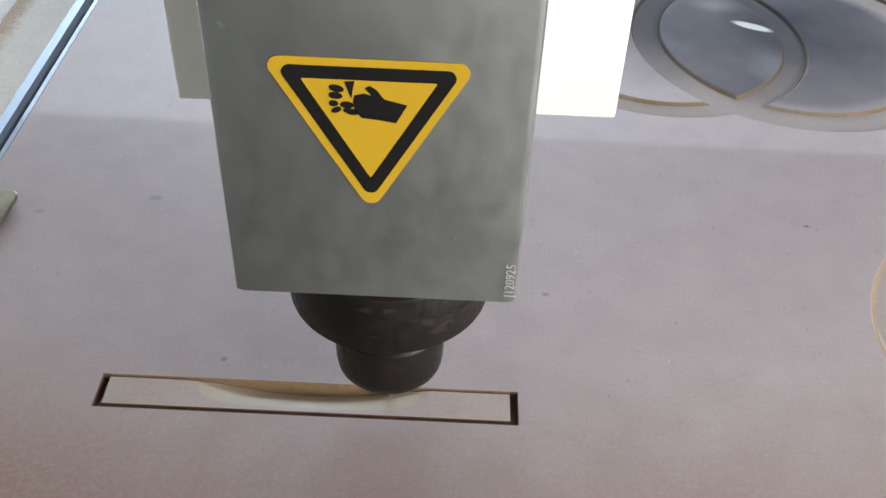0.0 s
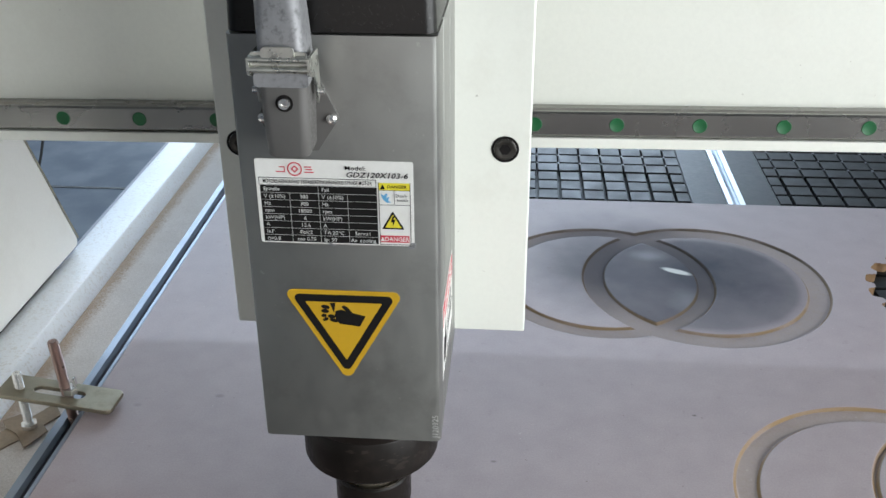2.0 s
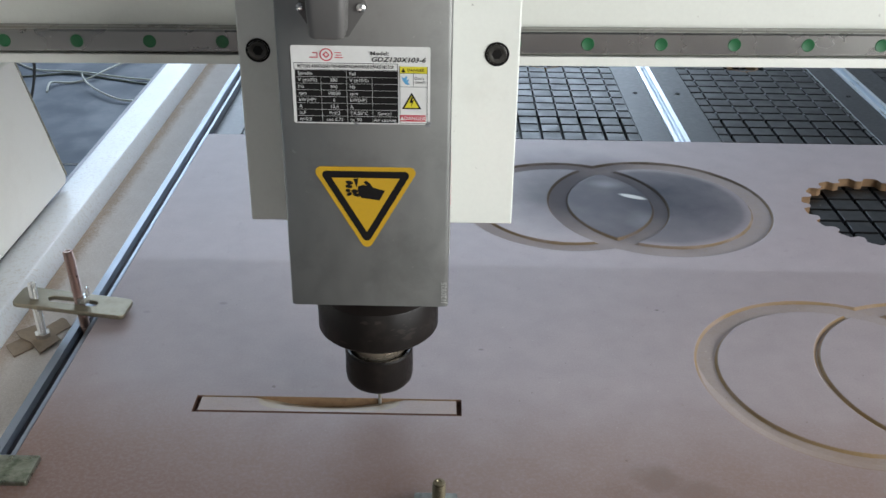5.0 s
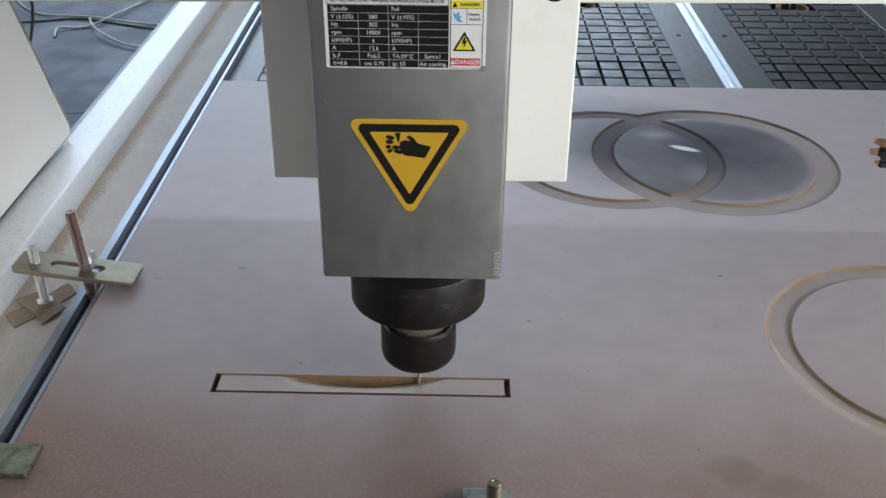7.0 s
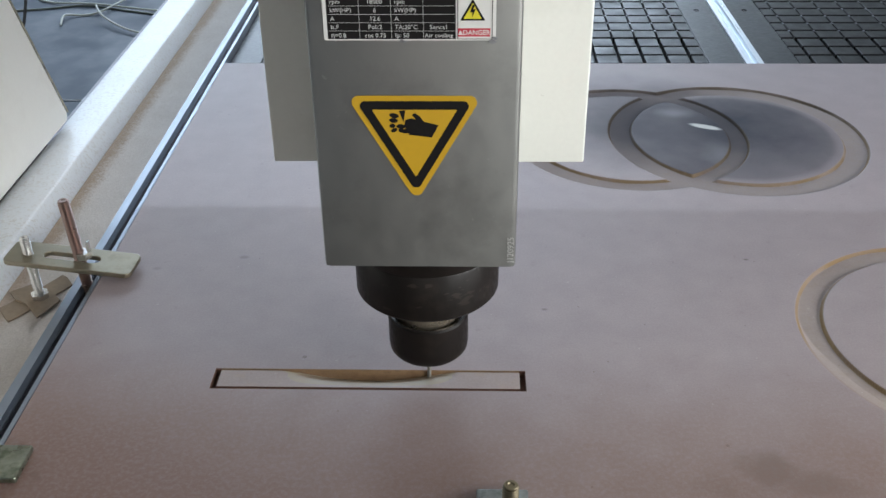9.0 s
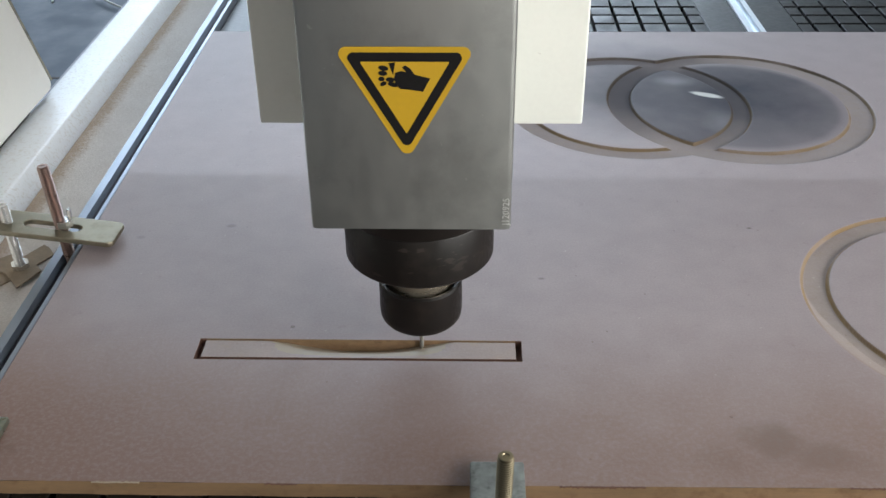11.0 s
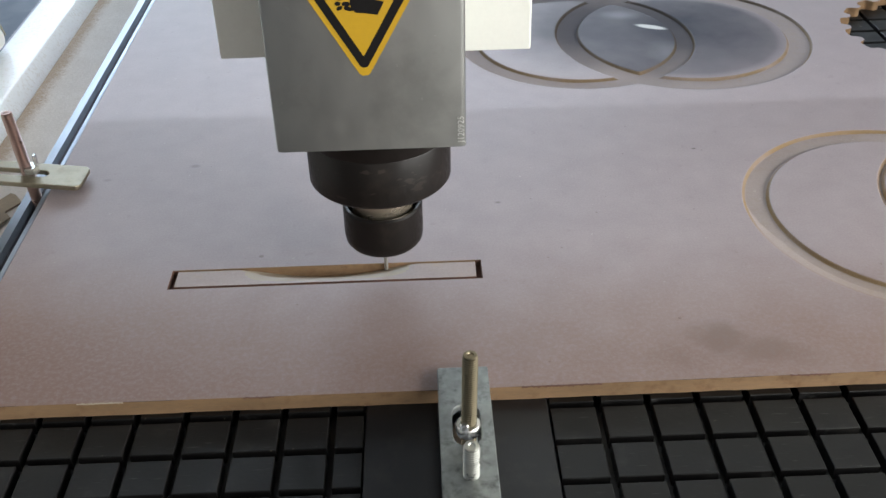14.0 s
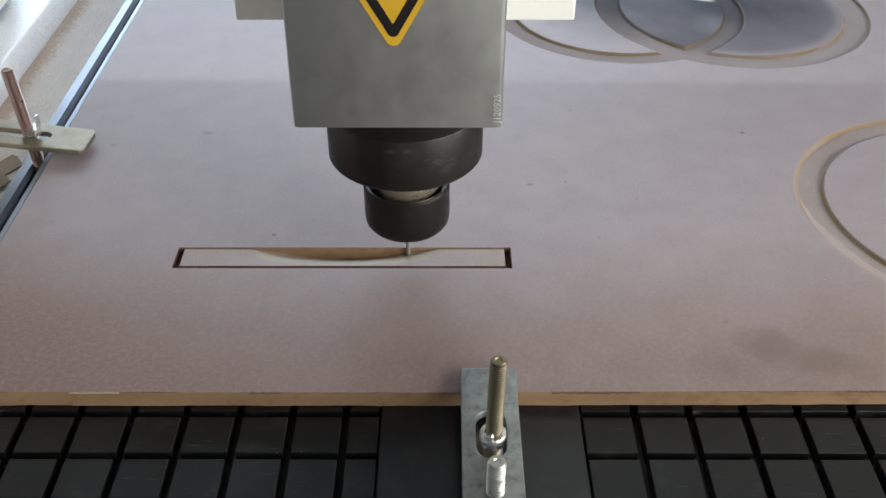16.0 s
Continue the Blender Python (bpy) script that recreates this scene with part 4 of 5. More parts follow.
def build_connector(s, base, YF):
    X0, X1 = -0.0305, -0.0070
    con = thing("connector", "", "")
    con.parent = s
    con.matrix_local = base
    cx = (X0 + X1) / 2
    hb, loops = bmesh.new(), []
    for z, inset in ((0.3062, 0.0034), (0.3068, 0.0022), (0.3085, 0.0013), (0.325, 0.0006), (0.343, 0.0)):
        o = round_corners([(X0 + inset, -0.0675 + inset), (X1 - inset, -0.0675 + inset), (X1 - inset, YF - 0.0025), (X0 + inset, YF - 0.0025)], 0.0045, 5)
        loops.append([hb.verts.new((a, b, z)) for a, b in o])
    for a, b in zip(loops, loops[1:]):
        for k in range(len(a)):
            j = (k + 1) % len(a)
            hb.faces.new((a[k], a[j], b[j], b[k]))
    hb.faces.new(loops[-1])
    hb.faces.new(loops[0][::-1])
    housing = part("housing", hb, M_HOUSING, con, "grey painted connector housing", True)
    bm = prism(round_corners([(cx - 0.0195, 0.3185), (cx - 0.008, 0.300), (cx + 0.010, 0.302), (cx + 0.0215, 0.3195), (cx + 0.012, 0.340), (cx - 0.011, 0.340)], 0.002, 3), YF - 0.0024, YF - 0.0002, "y")
    part("flange", bm, M_HOUSING, con)
    for x in (cx - 0.0168, cx + 0.0178):
        sc = moved(lathe([(0, 0.0024), (0.0012, 0.0026), (0.0026, 0.0018), (0.003, 0.0)], 18), Matrix.Translation((x, YF - 0.0024, 0.3192)) @ Matrix.Rotation(radians(90), 4, "X"))
        part("flange_screw", sc, M_CHROME, con, "", True)
    sc = moved(lathe([(0, 0.0004), (0.0012, 0.0004), (0.0016, 0.0016), (0.0026, 0.0016), (0.0028, 0.0)], 20), Matrix.Translation((cx + 0.0005, -0.0675, 0.3352)) @ Matrix.Rotation(radians(90), 4, "X"))
    part("face_screw", sc, M_CHROME, housing, "", True)
    # flat black ring in place of a shaded recess
    ring = moved(lathe([(0.0042, 0.0), (0.0042, 0.0003), (0.0028, 0.0003), (0.0028, 0.0)], 24), Matrix.Translation((cx + 0.0005, -0.0673, 0.3352)) @ Matrix.Rotation(radians(90), 4, "X"))
    part("screw_recess", ring, M_BLACK, housing, "black ring for the shaded recess round the screw", True)
    part("seal_rim", prism(rounded(X0 - 0.0012, X1 + 0.0012, 0.3432, 0.3502, 0.0018, 3), -0.0685, YF - 0.004, "y"), M_CAST, con, "light grey cast rim", True)
    lever = bmesh.new()
    prism(rounded(X0 - 0.0014, X1 + 0.0014, 0.3506, 0.3606, 0.0012, 3), -0.0703, -0.0692, "y", lever)
    for z in (0.3524, 0.3572):
        prism([(-0.0702 + 0.0021 * math.cos(a), z + 0.0018 * math.sin(a)) for a in np.linspace(0, 2 * math.pi, 15)[:-1]], X0 - 0.0020, X1 + 0.0020, "x", lever)
    for x0, x1 in ((X0 - 0.0030, X0 - 0.0018), (X1 + 0.0018, X1 + 0.0030)):
        prism([(-0.0722, 0.350), (-0.0722, 0.358), (-0.052, 0.358), (-0.050, 0.336), (-0.056, 0.332), (-0.060, 0.346)], x0, x1, "x", lever)
    prism(rounded(X0 + 0.004, X1 - 0.004, 0.3572, 0.3632, 0.002, 3), -0.0718, -0.0703, "y", lever)
    part("locking_lever", lever, M_LEVER, con, "shiny plated locking lever", True)
    for x0, x1 in ((X0 - 0.0056, X0 - 0.0030), (X1 + 0.0030, X1 + 0.0056)):
        stud = moved(lathe([(0, 0), (0.002, 0), (0.002, x1 - x0), (0, x1 - x0)], 14), Matrix.Translation((x0, -0.0545, 0.3375)) @ Matrix.Rotation(radians(90), 4, "Y"))
        part("pivot_stud", stud, M_CHROME, con, "", True)
    hood = bmesh.new()
    loops = []
    for z, w0, w1, f, k, r in ((0.3502, X0 + 0.0005, X1 - 0.0005, -0.068, -0.043, 0.003), (0.362, X0 + 0.0008, X1 - 0.0008, -0.068, -0.043, 0.004), (0.385, X0 + 0.001, X1 - 0.0015, -0.069, -0.045, 0.006), (0.405, X0 + 0.0005, X1 - 0.002, -0.0765, -0.050, 0.009), (0.432, X0 + 0.001, X1 - 0.002, -0.094, -0.062, 0.010), (0.46, X0 + 0.002, X1 - 0.003, -0.114, -0.080, 0.009)):
        o = round_corners([(w0, f), (w1, f), (w1, k), (w0, k)], r, 5)
        loops.append([hood.verts.new((a, b, z)) for a, b in o])
    for a, b in zip(loops, loops[1:]):
        for k in range(len(a)):
            j = (k + 1) % len(a)
            hood.faces.new((a[k], a[j], b[j], b[k]))
    hood.faces.new(loops[-1])
    hood.faces.new(loops[0][::-1])
    part("hood", hood, M_CAST, con, "scuffed die cast cable hood", True)
    # the cable leaves the hood upwards
    part("cable", moved(lathe([(0, 0), (0.0075, 0), (0.0075, 0.16), (0, 0.16)], 20), Matrix.Translation((cx, -0.098, 0.458)) @ Matrix.Rotation(radians(20), 4, "X")), M_RUBBER, con, "black power cable", True)


def build_labels(s, base, YF):
    # rating plate
    LX, LZ, KX, KZ = -0.0432, 0.2960, 0.0822 / 800, 0.0480 / 430

    def at(u, v):
        return LX + (u - 62) * KX, LZ - (v - 32) * KZ

    def slab(u0, v0, u1, v1, lift, r=0.0, t=0.00025):
        (x0, z1), (x1, z0) = at(u0, v0), at(u1, v1)
        o = rounded(x0, x1, z0, z1, r, 3) if r else [(x0, z0), (x1, z0), (x1, z1), (x0, z1)]
        return prism(o, YF - 0.00015 - lift - t, YF - 0.00015 - lift, "y")

    lab = thing("rating_plate", "", "")
    lab.parent = s
    lab.matrix_local = base
    part("plate", slab(62, 32, 862, 462, 0, 0.0012, 0.0003), M_WHITE, lab, "white printed rating plate")
    for u, v, k in ((846, 466, 0), (858, 452, 1), (430, 464, 2)):
        (x, z), rnd = at(u, v), random.Random(k)
        bm = prism([(x + 0.0016 * (0.5 + rnd.random()) * math.cos(a), z + 0.0011 * (0.4 + rnd.random()) * math.sin(a)) for a in np.linspace(0, 2 * math.pi, 8)[:-1]], YF - 0.0011, YF - 0.0002, "y")
        part("torn_edge", bm, M_CAST, lab, "crumpled torn edge of the plate")
    part("header_frame", slab(76, 124, 674, 162, 0.0003, 0, 0.0001), M_BLACK, lab)
    part("header_field", slab(79, 127, 671, 159, 0.0004, 0, 0.0001), M_WHITE, lab)
    part("table_field", slab(80, 164, 676, 456, 0.0003, 0, 0.0001), M_BLACK, lab, "black table field with white text")
    for k in range(1, 8):
        part("rule", slab(80, 164 + 36.5 * k - 0.6, 676, 164 + 36.5 * k + 0.6, 0.0005, 0, 0.0001), M_PRINT, lab)
    for u, v0 in ((230, 200), (378, 164), (526, 200)):
        part("rule", slab(u - 0.7, v0, u + 0.7, 456, 0.00052, 0, 0.0001), M_PRINT, lab)
    R = Matrix.Rotation(radians(90), 4, "X")

    def put(text, u, v, h, mat=M_PRINT, align="LEFT", lift=0.0006, shear=0.0, bold=0.0, squash=1.0):
        x, z = at(u, v)
        m = Matrix.Translation((x, YF - 0.00015 - lift, z)) @ R @ Matrix.Diagonal((squash, 1, 1, 1))
        letters("lettering", text, h * KZ * 1.36, m, mat, lab, align, shear, 0.00004, bold)

    rows = [("Spindle", "", "Fail", ""), ("V (±10%)", "380", "V (±10%)", ""), ("Hz", "300", "Hz", ""), ("rpm", "18000", "rpm", ""), ("kW(HP)", "6", "kW(HP)", ""), ("A", "12.6", "A", ""), ("Is.F", "Poli:2", "TA:20°C", "Serv:s1"), ("η=0.8", "cos 0.75", "Ip: 50", "Air cooling")]
    for k, (a, b, c, d) in enumerate(rows):
        v = 182 + 36.8 * k
        put(a, 96, v, 20)
        if b:
            put(b, 303, v, 20, align="CENTER")
        put(c, 394, v, 20)
        if d:
            put(d, 598, v, 20, align="CENTER")
    put("MOTORE ASINCRONO TRIFASE/ASYNCHRONOUS 3.PHASE MOTOR", 375, 143, 21, M_BLACK, "CENTER", 0.0007, bold=0.00002, squash=0.59)
    put("Model:", 517, 70, 22, M_BLACK, bold=0.00003, squash=1.2)
    put("GDZ120X103-6", 520, 103, 27, M_BLACK, shear=0.25, bold=0.00006, squash=1.18)
    # maker's mark as plain red shapes
    mark = bmesh.new()
    cx, cz = at(265, 80)
    for r0, r1 in ((0.0032, 0.0039),):
        n = 40
        o = [(cx + r1 * math.cos(2 * math.pi * k / n), cz + r1 * math.sin(2 * math.pi * k / n)) for k in range(n)]
        i = [(cx + r0 * math.cos(2 * math.pi * k / n), cz + r0 * math.sin(2 * math.pi * k / n)) for k in range(n)]
        for k in range(n):
            j = (k + 1) % n
            mark.faces.new([mark.verts.new((a, YF - 0.00065, b)) for a, b in (o[k], o[j], i[j], i[k])])
    for a in (0.0021,):
        dia = [(cx + a, cz), (cx, cz + a), (cx - a, cz), (cx, cz - a)]
        inn = [(cx + a * 0.55, cz), (cx, cz + a * 0.55), (cx - a * 0.55, cz), (cx, cz - a * 0.55)]
        for k in range(4):
            j = (k + 1) % 4
            mark.faces.new([mark.verts.new((p, YF - 0.00065, q)) for p, q in (dia[k], dia[j], inn[j], inn[k])])
    for u0, v0, u1, v1 in ((168, 92, 216, 97), (186, 68, 216, 73), (211, 68, 216, 97), (314, 92, 362, 97), (318, 79, 354, 84), (314, 66, 350, 71)):
        (x0, z1), (x1, z0) = at(u0, v0), at(u1, v1)
        prism([(x0, z0), (x1, z0), (x1, z1), (x0, z1)], YF - 0.0007, YF - 0.00055, "y", mark)
    part("maker_mark", mark, M_RED, lab, "red geometric mark")
    # warning column
    part("danger_field", slab(684, 136, 846, 456, 0.0003, 0, 0.0001), M_WHITE, lab)
    frame_bm = bmesh.new()
    for u0, v0, u1, v1 in ((684, 136, 687, 456), (843, 136, 846, 456), (684, 174, 846, 176), (684, 248, 846, 250), (763, 176, 765, 248), (684, 454, 846, 456)):
        (x0, z1), (x1, z0) = at(u0, v0), at(u1, v1)
        prism([(x0, z0), (x1, z0), (x1, z1), (x0, z1)], YF - 0.0007, YF - 0.00055, "y", frame_bm)
    part("danger_frame", frame_bm, M_BLACK, lab)
    part("caution_bar", slab(687, 138, 843, 174, 0.0004, 0, 0.0001), M_LEMON, lab, "yellow bar")
    part("danger_bar", slab(686, 408, 836, 444, 0.0004, 0, 0.0001), M_RED, lab, "red bar")
    put("DANGER", 778, 157, 15, M_BLACK, "CENTER", 0.0006, bold=0.00002, squash=1.1)
    put("DANGER", 772, 427, 23, M_WHITE, "CENTER", 0.0006, bold=0.00003, squash=0.92)
    put("Don't", 770, 202, 16, M_BLACK, squash=1.05)
    put("touch", 776, 223, 16, M_BLACK, squash=1.05)

    def tri_at(u, v, w, h, lift, mat, name, up=True):
        x, z = at(u, v)
        k = 1 if up else -1
        pts = [(x - w * KX / 2, z - k * h * KZ / 2), (x + w * KX / 2, z - k * h * KZ / 2), (x, z + k * h * KZ / 2)]
        part(name, prism(round_corners(pts, 0.0002, 2), YF - 0.00015 - lift - 0.0001, YF - 0.00015 - lift, "y"), mat, lab)

    tri_at(754, 327, 116, 94, 0.0004, M_BLACK, "hazard_triangle")
    tri_at(754, 332, 84, 68, 0.0005, M_LEMON, "hazard_triangle")
    tri_at(706, 157, 26, 24, 0.0005, M_BLACK, "caution_triangle")
    tri_at(698, 426, 24, 22, 0.0005, M_WHITE, "caution_triangle")
    bolt = [(752, 306), (764, 306), (756, 324), (768, 322), (752, 358), (754, 336), (742, 338)]
    part("flash", prism([at(u, v) for u, v in bolt], YF - 0.0009, YF - 0.00075, "y"), M_BLACK, lab)
    blue = [(694, 192), (712, 202), (722, 190), (730, 196), (724, 212), (740, 206), (732, 226), (746, 236), (728, 238), (716, 232), (704, 216)]
    part("blue_mark", prism([at(u, v) for u, v in blue], YF - 0.0007, YF - 0.00055, "y"), M_BLUE, lab, "small blue pictogram")

    # triangular warning sticker
    tri = thing("warning_sticker", "", "")
    tri.parent = s
    tri.matrix_local = base
    TX, TW, TOP, BOT = -0.0008, 0.0338, 0.2195, 0.1600

    def ring3(scale, r):
        cx3, cz3 = TX, TOP - (TOP - BOT) / 3
        pts = [(TX - TW, TOP), (TX + TW, TOP), (TX, BOT)]
        return round_corners([(cx3 + (a - cx3) * scale, cz3 + (b - cz3) * scale) for a, b in pts], r, 5)

    part("yellow_ground", prism(ring3(1.0, 0.0036), YF - 0.0004, YF - 0.00015, "y"), M_YELLOW, tri, "yellow vinyl triangle")
    part("black_border", prism(ring3(0.86, 0.0027), YF - 0.00052, YF - 0.0004, "y"), M_BLACK, tri)
    part("yellow_field", prism(ring3(0.63, 0.0004), YF - 0.00064, YF - 0.00052, "y"), M_YELLOW, tri)
    # cutting pictogram, as plain shapes
    pic = bmesh.new()
    Q = 0.0593 / 505.0

    def pu(u, v):
        return TX + (u - 332) * Q, TOP + 0.0003 - (v - 48) * Q

    def blob(points):
        prism([pu(u, v) for u, v in points], YF - 0.00076, YF - 0.00064, "y", pic)

    def oval(u, v, a, b, turn):
        c3, s3 = math.cos(radians(turn)), math.sin(radians(turn))
        blob([(u + a * math.cos(w) * c3 - b * math.sin(w) * s3, v + a * math.cos(w) * s3 + b * math.sin(w) * c3) for w in [2 * math.pi * k / 14 for k in range(14)]])

    blob([(292, 160), (318, 152), (338, 158), (320, 136), (334, 128), (352, 140), (372, 168), (434, 184), (404, 242), (352, 234), (310, 230), (292, 206), (288, 180)])
    for u, v, a, b, w in ((245, 140, 21, 11, 12), (242, 162, 19, 11, 6), (236, 187, 13, 10, 0), (272, 190, 19, 11, 4), (243, 207, 15, 9, -28), (282, 211, 22, 10, 14)):
        oval(u, v, a, b, w)
    blob([(266, 118), (294, 115), (284, 170)])
    part("pictogram", pic, M_BLACK, tri, "black cutting hazard pictogram")

    # red and white sticker on the side of the body
    side = thing("side_sticker", "", "")
    side.parent = s
    side.matrix_local = base
    XS = 0.0521
    part("white_ground", prism([(-0.022, 0.150), (0.05, 0.150), (0.05, 0.200), (-0.022, 0.200)], XS, XS + 0.0003, "x"), M_WHITE, side, "white sticker with a red bar")
    part("red_bar", prism([(-0.0205, 0.1855), (0.0485, 0.1855), (0.0485, 0.1985), (-0.0205, 0.1985)], XS + 0.0003, XS + 0.00042, "x"), M_RED, side)
    RS = Matrix.Rotation(radians(90), 4, "Z") @ Matrix.Rotation(radians(90), 4, "X")
    letters("lettering", "DANGER", 0.0125, Matrix.Translation((XS + 0.00046, 0.018, 0.192)) @ RS, M_WHITE, side, "CENTER", 0, 0.00004, 0.0002)
    letters("lettering", "CUT", 0.010, Matrix.Translation((XS + 0.0004, 0.028, 0.1775)) @ RS, M_BLACK, side, "CENTER", 0, 0.00004, 0.0001)
    bars = bmesh.new()
    for z, y1 in ((0.169, 0.044), (0.165, 0.04)):
        prism([(0.012, z), (y1, z), (y1, z + 0.0018), (0.012, z + 0.0018)], XS + 0.0003, XS + 0.00042, "x", bars)
    prism([(-0.0205, 0.1515), (0.0485, 0.1515), (0.0485, 0.1522), (-0.0205, 0.1522)], XS + 0.0003, XS + 0.00042, "x", bars)
    prism([(0.008, 0.1535), (0.0086, 0.1535), (0.0086, 0.185), (0.008, 0.185)], XS + 0.0003, XS + 0.00042, "x", bars)
    prism([(-0.017, 0.160), (-0.006, 0.157), (0.002, 0.166), (-0.003, 0.181), (-0.009, 0.173), (-0.015, 0.176)], XS + 0.0003, XS + 0.00042, "x", bars)
    part("printed_bars", bars, M_BLACK, side)
    tag = prism([(-0.0203, 0.1865), (-0.0115, 0.1865), (-0.016, 0.1965)], XS + 0.00042, XS + 0.0005, "x")
    part("caution_triangle", tag, M_WHITE, side)
    # engraved serial along the corner
    letters("serial_mark", "J120925", 0.0050, base @ Matrix.Translation((0.0492, YF - 0.0001, 0.1222)) @ Matrix.Rotation(radians(90), 4, "X") @ Matrix.Rotation(radians(90), 4, "Z"), M_ENGRAVE, s, "LEFT", 0, 0.00003)


build_spindle()


# ---------- clamps ----------
def bolt_set(parent, x, y, z0, z1, mat, r=0.004, tilt=0.0, label=""):
    b = part("bolt", threaded(r, 0, z1 - z0), mat, parent, label, True)
    b.matrix_local = Matrix.Translation((x, y, z0)) @ Matrix.Rotation(radians(tilt), 4, "Y")
    return b


def strap(x0, x1, y0, y1, z0, z1, slot, r=0.004):
    """A flat strap with a long slot through it: slot is (x0, x1, y0, y1)."""
    a0, a1, b0, b1 = slot
    out = rounded(x0, x1, y0, y1, r, 4)
    hw = min(a1 - a0, b1 - b0) / 2 * 0.999
    inn = rounded(a0, a1, b0, b1, hw, 4)
    bm = bmesh.new()
    lv = [[bm.verts.new((x, y, z)) for x, y in loop] for loop in (out, inn) for z in (z0, z1)]
    n = len(out)
    for k in range(n):
        j = (k + 1) % n
        bm.faces.new((lv[0][k], lv[0][j], lv[1][j], lv[1][k]))
        bm.faces.new((lv[2][k], lv[3][k], lv[3][j], lv[2][j]))
        bm.faces.new((lv[1][k], lv[1][j], lv[3][j], lv[3][k]))
        bm.faces.new((lv[0][k], lv[2][k], lv[2][j], lv[0][j]))
    bmesh.ops.recalc_face_normals(bm, faces=bm.faces)
    sharp = [e for e in bm.edges if len(e.link_faces) == 2 and (abs(e.link_faces[0].normal.z) > 0.9) != (abs(e.link_faces[1].normal.z) > 0.9)]
    bmesh.ops.bevel(bm, geom=sharp, offset=0.0007, segments=2, affect="EDGES", profile=0.5)
    return bm


def build_side_clamp():
    c = thing("hold_down_clamp", "zinc plated strap clamp on cardboard scraps holding the board", "clamp", (-0.132, 0.14, 0.0), "hold-down clamps")
    base = Matrix.Translation((0.132, -0.14, 0))
    st = strap(-0.185, -0.0875, 0.124, 0.154, 0.0105, 0.0145, (-0.158, -0.115, 0.1345, 0.1435), 0.005)
    turn = Matrix.Translation((-0.134, 0.139, 0)) @ Matrix.Rotation(radians(-3), 4, "Z") @ Matrix.Rotation(radians(5.3), 4, "Y") @ Matrix.Translation((0.134, -0.139, -0.003))
    part("strap", moved(moved(st, turn), Matrix.Translation((0.132, -0.14, 0))), M_ZINC, c, "yellowish zinc plated slotted strap")
    b = bolt_set(c, -0.128 + 0.132, 0.1395 - 0.14, -0.024, 0.061, M_COPPER, 0.0043, -3.2, "browned threaded bolt")
    nut = part("nut", hex_nut(0.0062, 0.0112, 0.0165), M_CHROME, c, "bright hex nut")
    nut.matrix_local = Matrix.Translation((-0.1265 + 0.132, -0.0005, 0))
    wing = part("wing", box(-0.0010, 0.0010, -0.0025, 0.0025, 0.0160, 0.0245, 0.0006, 1), M_CHROME, nut)
    wing.location = (0.004, 0.002, 0)
    s = bolt_set(c, -0.168 + 0.132, 0.139 - 0.14, -0.0225, 0.0290, M_CHROME, 0.0038, -1, "bright threaded spacer screw")
    head = part("screw_head", hex_nut(0.0070, -0.0262, -0.0212), M_CHROME, s)
    head.matrix_local = Matrix.Translation((0, 0, 0.0225))
    return c


build_side_clamp()


def build_cardboard():
    for pts, z in (([(-0.196, 0.125), (-0.182, 0.108), (-0.171, 0.123), (-0.16, 0.142), (-0.15, 0.159), (-0.158, 0.17), (-0.163, 0.173), (-0.172, 0.157)], -0.028), ([(-0.195, 0.146), (-0.187, 0.136), (-0.176, 0.13), (-0.161, 0.112), (-0.151, 0.135), (-0.157, 0.142), (-0.182, 0.157)], -0.0266)):
        tagged(link("cardboard_scrap", prism(pts, z + 0.0001, z + 0.0013, "z"), M_CHIP), "torn brown cardboard packing under the clamp screw", "cardboard", "packing scraps")


build_cardboard()


def build_front_clamp():
    c = thing("hold_down_clamp", "galvanised strap clamp with brassy bolt on the board edge", "clamp", (0.186, -0.14, 0.0), "hold-down clamps")
    st = strap(-0.0145, 0.0145, -0.115, 0.048, 0.0004, 0.0052, (-0.0074, 0.0074, -0.0135, 0.0175), 0.0015)
    part("strap", st, M_GALV, c, "mottled galvanised slotted strap")
    bolt_set(c, 0.001, 0.003, -0.022, 0.053, M_BOLT, 0.0042, 1.0, "brassy bolt")
    nut = part("nut", lathe([(0.0042, -0.001), (0.0066, -0.001), (0.0070, 0.0), (0.0070, 0.004), (0.0062, 0.0052), (0.0042, 0.0052)], 24), M_CHROME, c, "bright ring nut", True)
    nut.location = (0.001, 0.002, 0.001)
    part("washer_tab", box(-0.0045, 0.0, -0.0066, -0.0035, 0.0045, 0.009, 0.0008, 1), M_CHROME, nut)
    bolt_set(c, 0.0005, -0.034, -0.0098, 0.026, M_LEVER, 0.0044, 0.5, "pale threaded spacer bolt")
    return c


build_front_clamp()


def build_corner_clamp():
    c = thing("hold_down_clamp", "mottled flat strap clamp at the board corner", "clamp", (-0.128, -0.07, 0.0), "hold-down clamps")
    st = strap(-0.075, 0.036, -0.018, 0.010, 0.0006, 0.0046, (-0.03, 0.012, -0.0085, 0.0005), 0.0012)
    part("strap", st, M_MOTTLED_ZINC, c, "mottled green zinc strap")
    bolt_set(c, -0.002, -0.004, -0.022, 0.03, M_COPPER, 0.0042, 0, "browned bolt")
    nut = part("nut", hex_nut(0.0075, 0.0047, 0.0105), M_CHROME, c)
    nut.location = (-0.002, -0.004, 0)
    return c


build_corner_clamp()


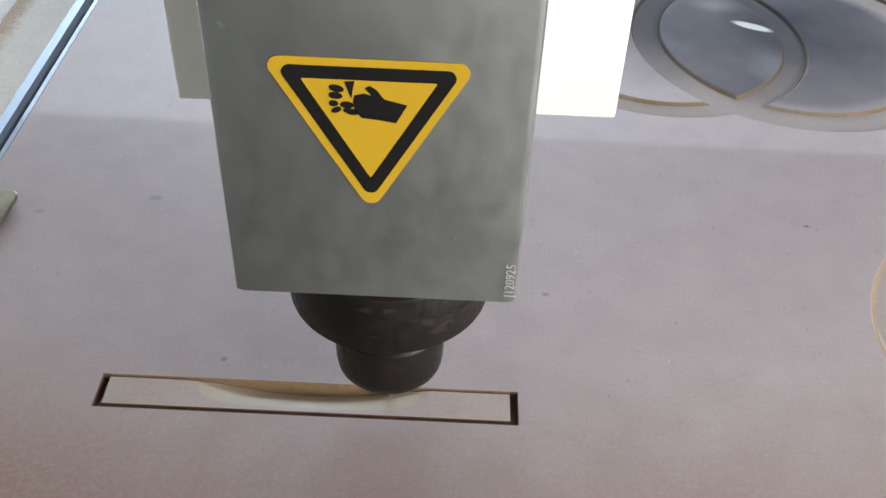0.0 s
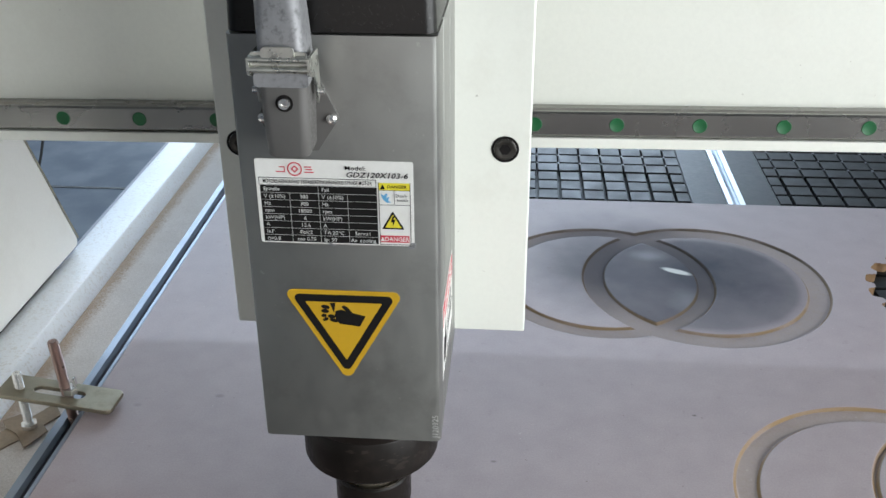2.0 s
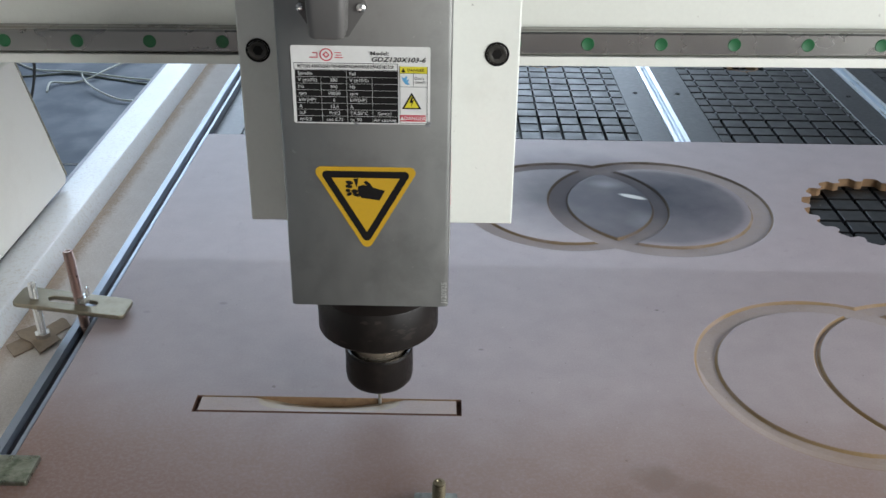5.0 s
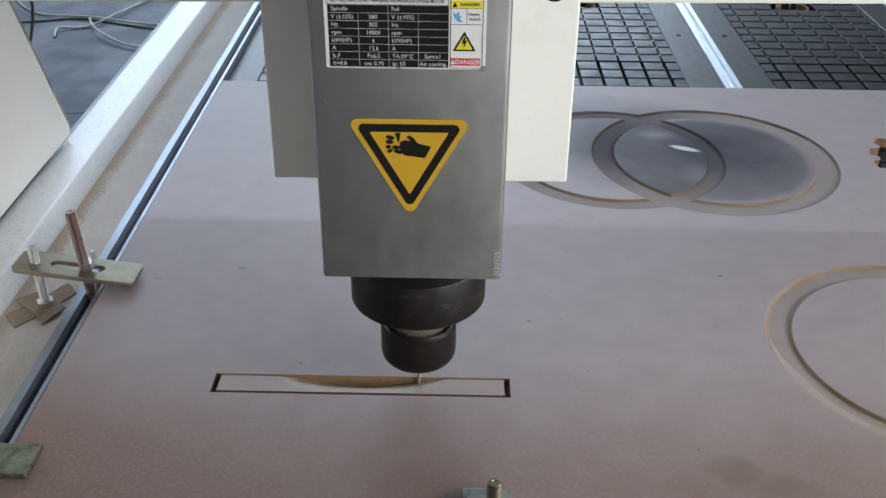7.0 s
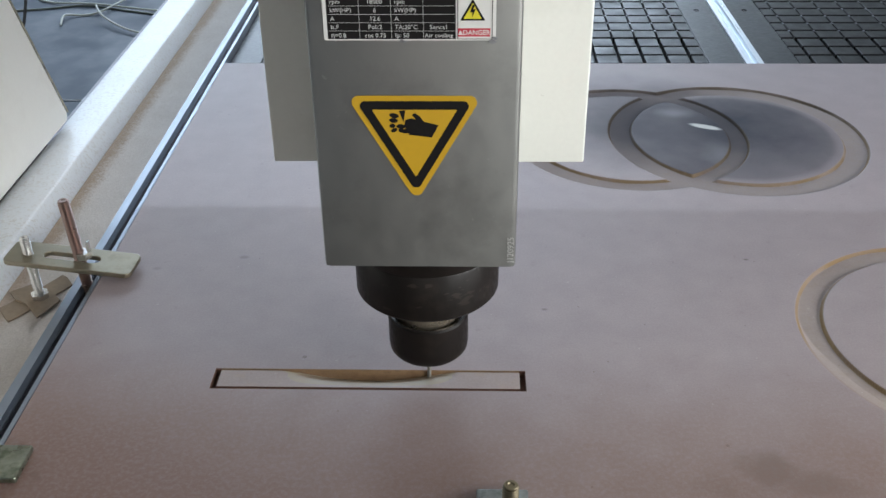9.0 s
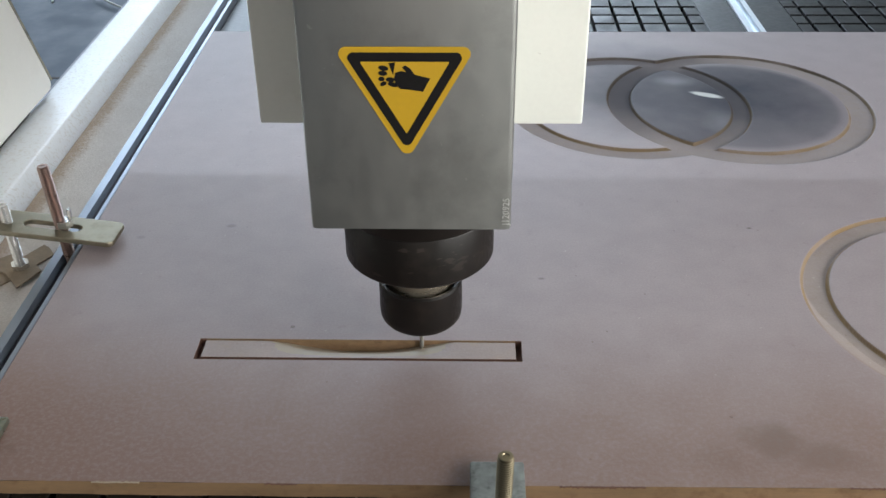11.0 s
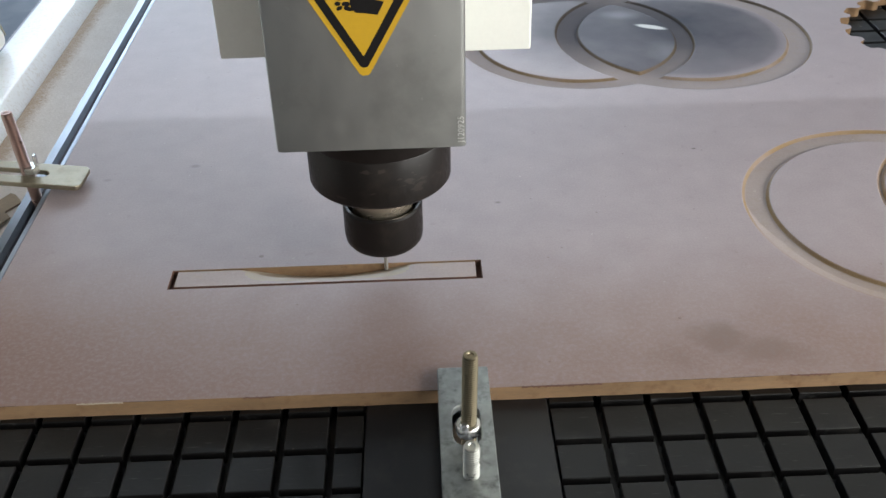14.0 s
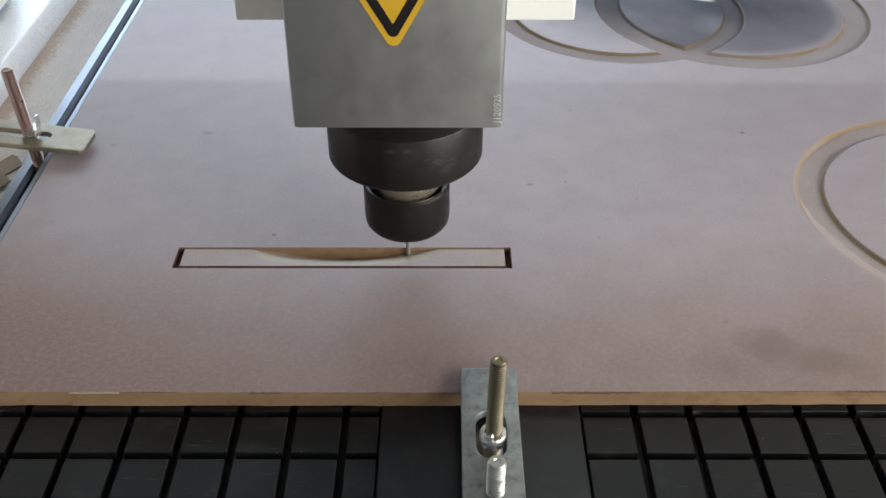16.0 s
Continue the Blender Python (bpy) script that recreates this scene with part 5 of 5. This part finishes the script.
# ---------- hoses on the floor ----------
def hose(points, r, label, material):
    c = bpy.data.curves.new("floor_hose", "CURVE")
    c.dimensions, c.bevel_depth, c.bevel_resolution = "3D", r, 3
    sp = c.splines.new("NURBS")
    sp.points.add(len(points) - 1)
    for p, (x, y, z) in zip(sp.points, points):
        p.co = (x, y, z, 1)
    sp.use_endpoint_u, sp.order_u = True, 4
    tmp = bpy.data.objects.new("floor_hose", c)
    scene.collection.objects.link(tmp)
    me = bpy.data.meshes.new_from_object(tmp.evaluated_get(bpy.context.evaluated_depsgraph_get()))
    bpy.data.objects.remove(tmp)
    bpy.data.curves.remove(c)
    me.materials.clear()
    me.materials.append(material)
    return tagged(new("floor_hose", me), label, "hose", "floor hoses")


F = FLOOR_Z + 0.004
hose([(-1.72, 3.16, F), (-1.45, 3.20, F), (-1.385, 3.244, F), (-1.298, 3.25, F), (-1.196, 3.208, F), (-1.134, 3.185, F), (-1.012, 3.139, F), (-0.75, 3.06, F), (-0.3, 3.0, F)], 0.004, "grey green air hose lying on the concrete floor", M_OLIVE_HOSE)
hose([(-1.80, 3.75, F), (-1.63, 3.427, F), (-1.539, 3.327, F), (-1.465, 3.281, F), (-1.387, 3.251, F + 0.008), (-1.28, 3.25, F + 0.008), (-1.134, 3.197, F + 0.008), (-1.02, 3.18, F), (-0.7, 3.15, F), (-0.3, 3.2, F)], 0.004, "pale plastic air hose crossing the concrete floor", M_CABLE)
hose([(-1.0, 3.85, F), (-1.131, 3.442, F), (-1.177, 3.288, F + 0.012), (-1.20, 3.19, F + 0.012), (-1.25, 3.135, F), (-1.312, 3.13, F), (-1.346, 3.114, F + 0.01), (-1.351, 3.087, F + 0.012), (-1.334, 3.023, F)], 0.004, "pale plastic hose end hooked on the concrete floor", M_CABLE)
hose([(-1.254, 3.19, F + 0.02), (-1.228, 3.123, F + 0.02), (-1.177, 3.047, F + 0.016), (-1.102, 2.975, F + 0.012), (-1.035, 2.924, F + 0.008), (-0.981, 2.916, F + 0.004), (-0.7, 2.95, F), (-0.3, 2.9, F)], 0.004, "thin pale hose lying on the concrete floor", M_CABLE)


# ---------- vacuum pads of the bed ----------
def panel_columns(k, back):
    """The left and right edges of the pads between slot k and the next."""
    a, b = SLOT_X[k] + 0.0525, SLOT_X[k + 1] - 0.0525
    first, pitch = [(0.022, 0.0277), (0.022, 0.0277) if back else (0.0275, 0.0284), (0.016, 0.0305), (0.022, 0.0277)][k]
    edges = [a, *[a + first + pitch * n for n in range(7)], b]
    return [(e0 + (0.0021 if n else 0), e1 - (0.0021 if n < 7 else 0)) for n, (e0, e1) in enumerate(zip(edges, edges[1:]))]


def pad_mesh(w, d):
    bm = box(-w / 2, w / 2, -d / 2, d / 2, -0.009, 0.0)
    tops = [e for e in bm.edges if all(v.co.z > -0.001 for v in e.verts)]
    bmesh.ops.bevel(bm, geom=tops, offset=0.0004, segments=1, affect="EDGES")
    me = bpy.data.meshes.new("pad")
    bm.to_mesh(me)
    bm.free()
    me.materials.append(M_PAD)
    return me


def build_pads():
    gap = 0.0042
    rows_front = [n for n in range(-9, 2)]
    rows_back = [n for n in range(24, 46)]
    rows_hole = [n for n in range(14, 24)]
    meshes, rest, glints = {}, bmesh.new(), bmesh.new()
    holes = [(0.34, 0.925), (0.652, 0.925)]
    for k in range(4):
        panel = part("vacuum_panel", box(SLOT_X[k] + 0.0517, SLOT_X[k + 1] - 0.0517, BED_Y0, BED_Y1, BED_Z - 0.0203, BED_Z - 0.0085), M_BED, table, "black vacuum panel cut into square pads")
        for n in range(-9, 72):
            cols = panel_columns(k, n > 10)
            y0, y1 = ROW0 + PITCH_Y * n + gap / 2, ROW0 + PITCH_Y * (n + 1) - gap / 2
            near = (n in rows_front or n in rows_back or (n in rows_hole and k == 2)) and k < 3
            if n == 29:
                y0 += 0.0012
            for c0, c1 in cols:
                if n >= 29:
                    c0, c1 = c0 - (0.0009 if c0 > cols[0][0] else 0), c1 + (0.0009 if c1 < cols[-1][1] else 0)
                    if n < 50 and c0 > cols[0][0]:
                        # small block added for the glint at each pad junction
                        box(c0 - 0.0016, c0 + 0.0009, y1 + 0.0004, y1 + 0.0042, BED_Z - 0.008, BED_Z - 0.0006, bm=glints)
                xm, ym = (c0 + c1) / 2, (y0 + y1) / 2
                if any(math.hypot(xm - hx, ym - hy) < 0.022 for hx, hy in holes):
                    continue
                if near:
                    key = (round(c1 - c0, 4), round(y1 - y0, 4))
                    if key not in meshes:
                        meshes[key] = pad_mesh(c1 - c0, y1 - y0)
                    o = new("pad", meshes[key])
                    o.parent = panel
                    o.location = (xm, ym, BED_Z)
                elif n > 20 or n < 2:
                    box(c0, c1, y0, y1, BED_Z - 0.009, BED_Z, bm=rest)
    tagged(part("junction_glint", glints, M_CHANNEL, table), kind="stuff")
    tagged(part("far_pads", rest, M_PAD, table), kind="stuff")
    for hx, hy in holes:
        rim = lathe([(0.0205, -0.012), (0.0205, -0.0005), (0.0215, 0.0002), (0.0235, 0.0002), (0.0235, -0.012)], 32, centre=(hx, hy, BED_Z))
        part("suction_port", rim, M_CORE, table, "round suction port in the bed", True)


build_pads()
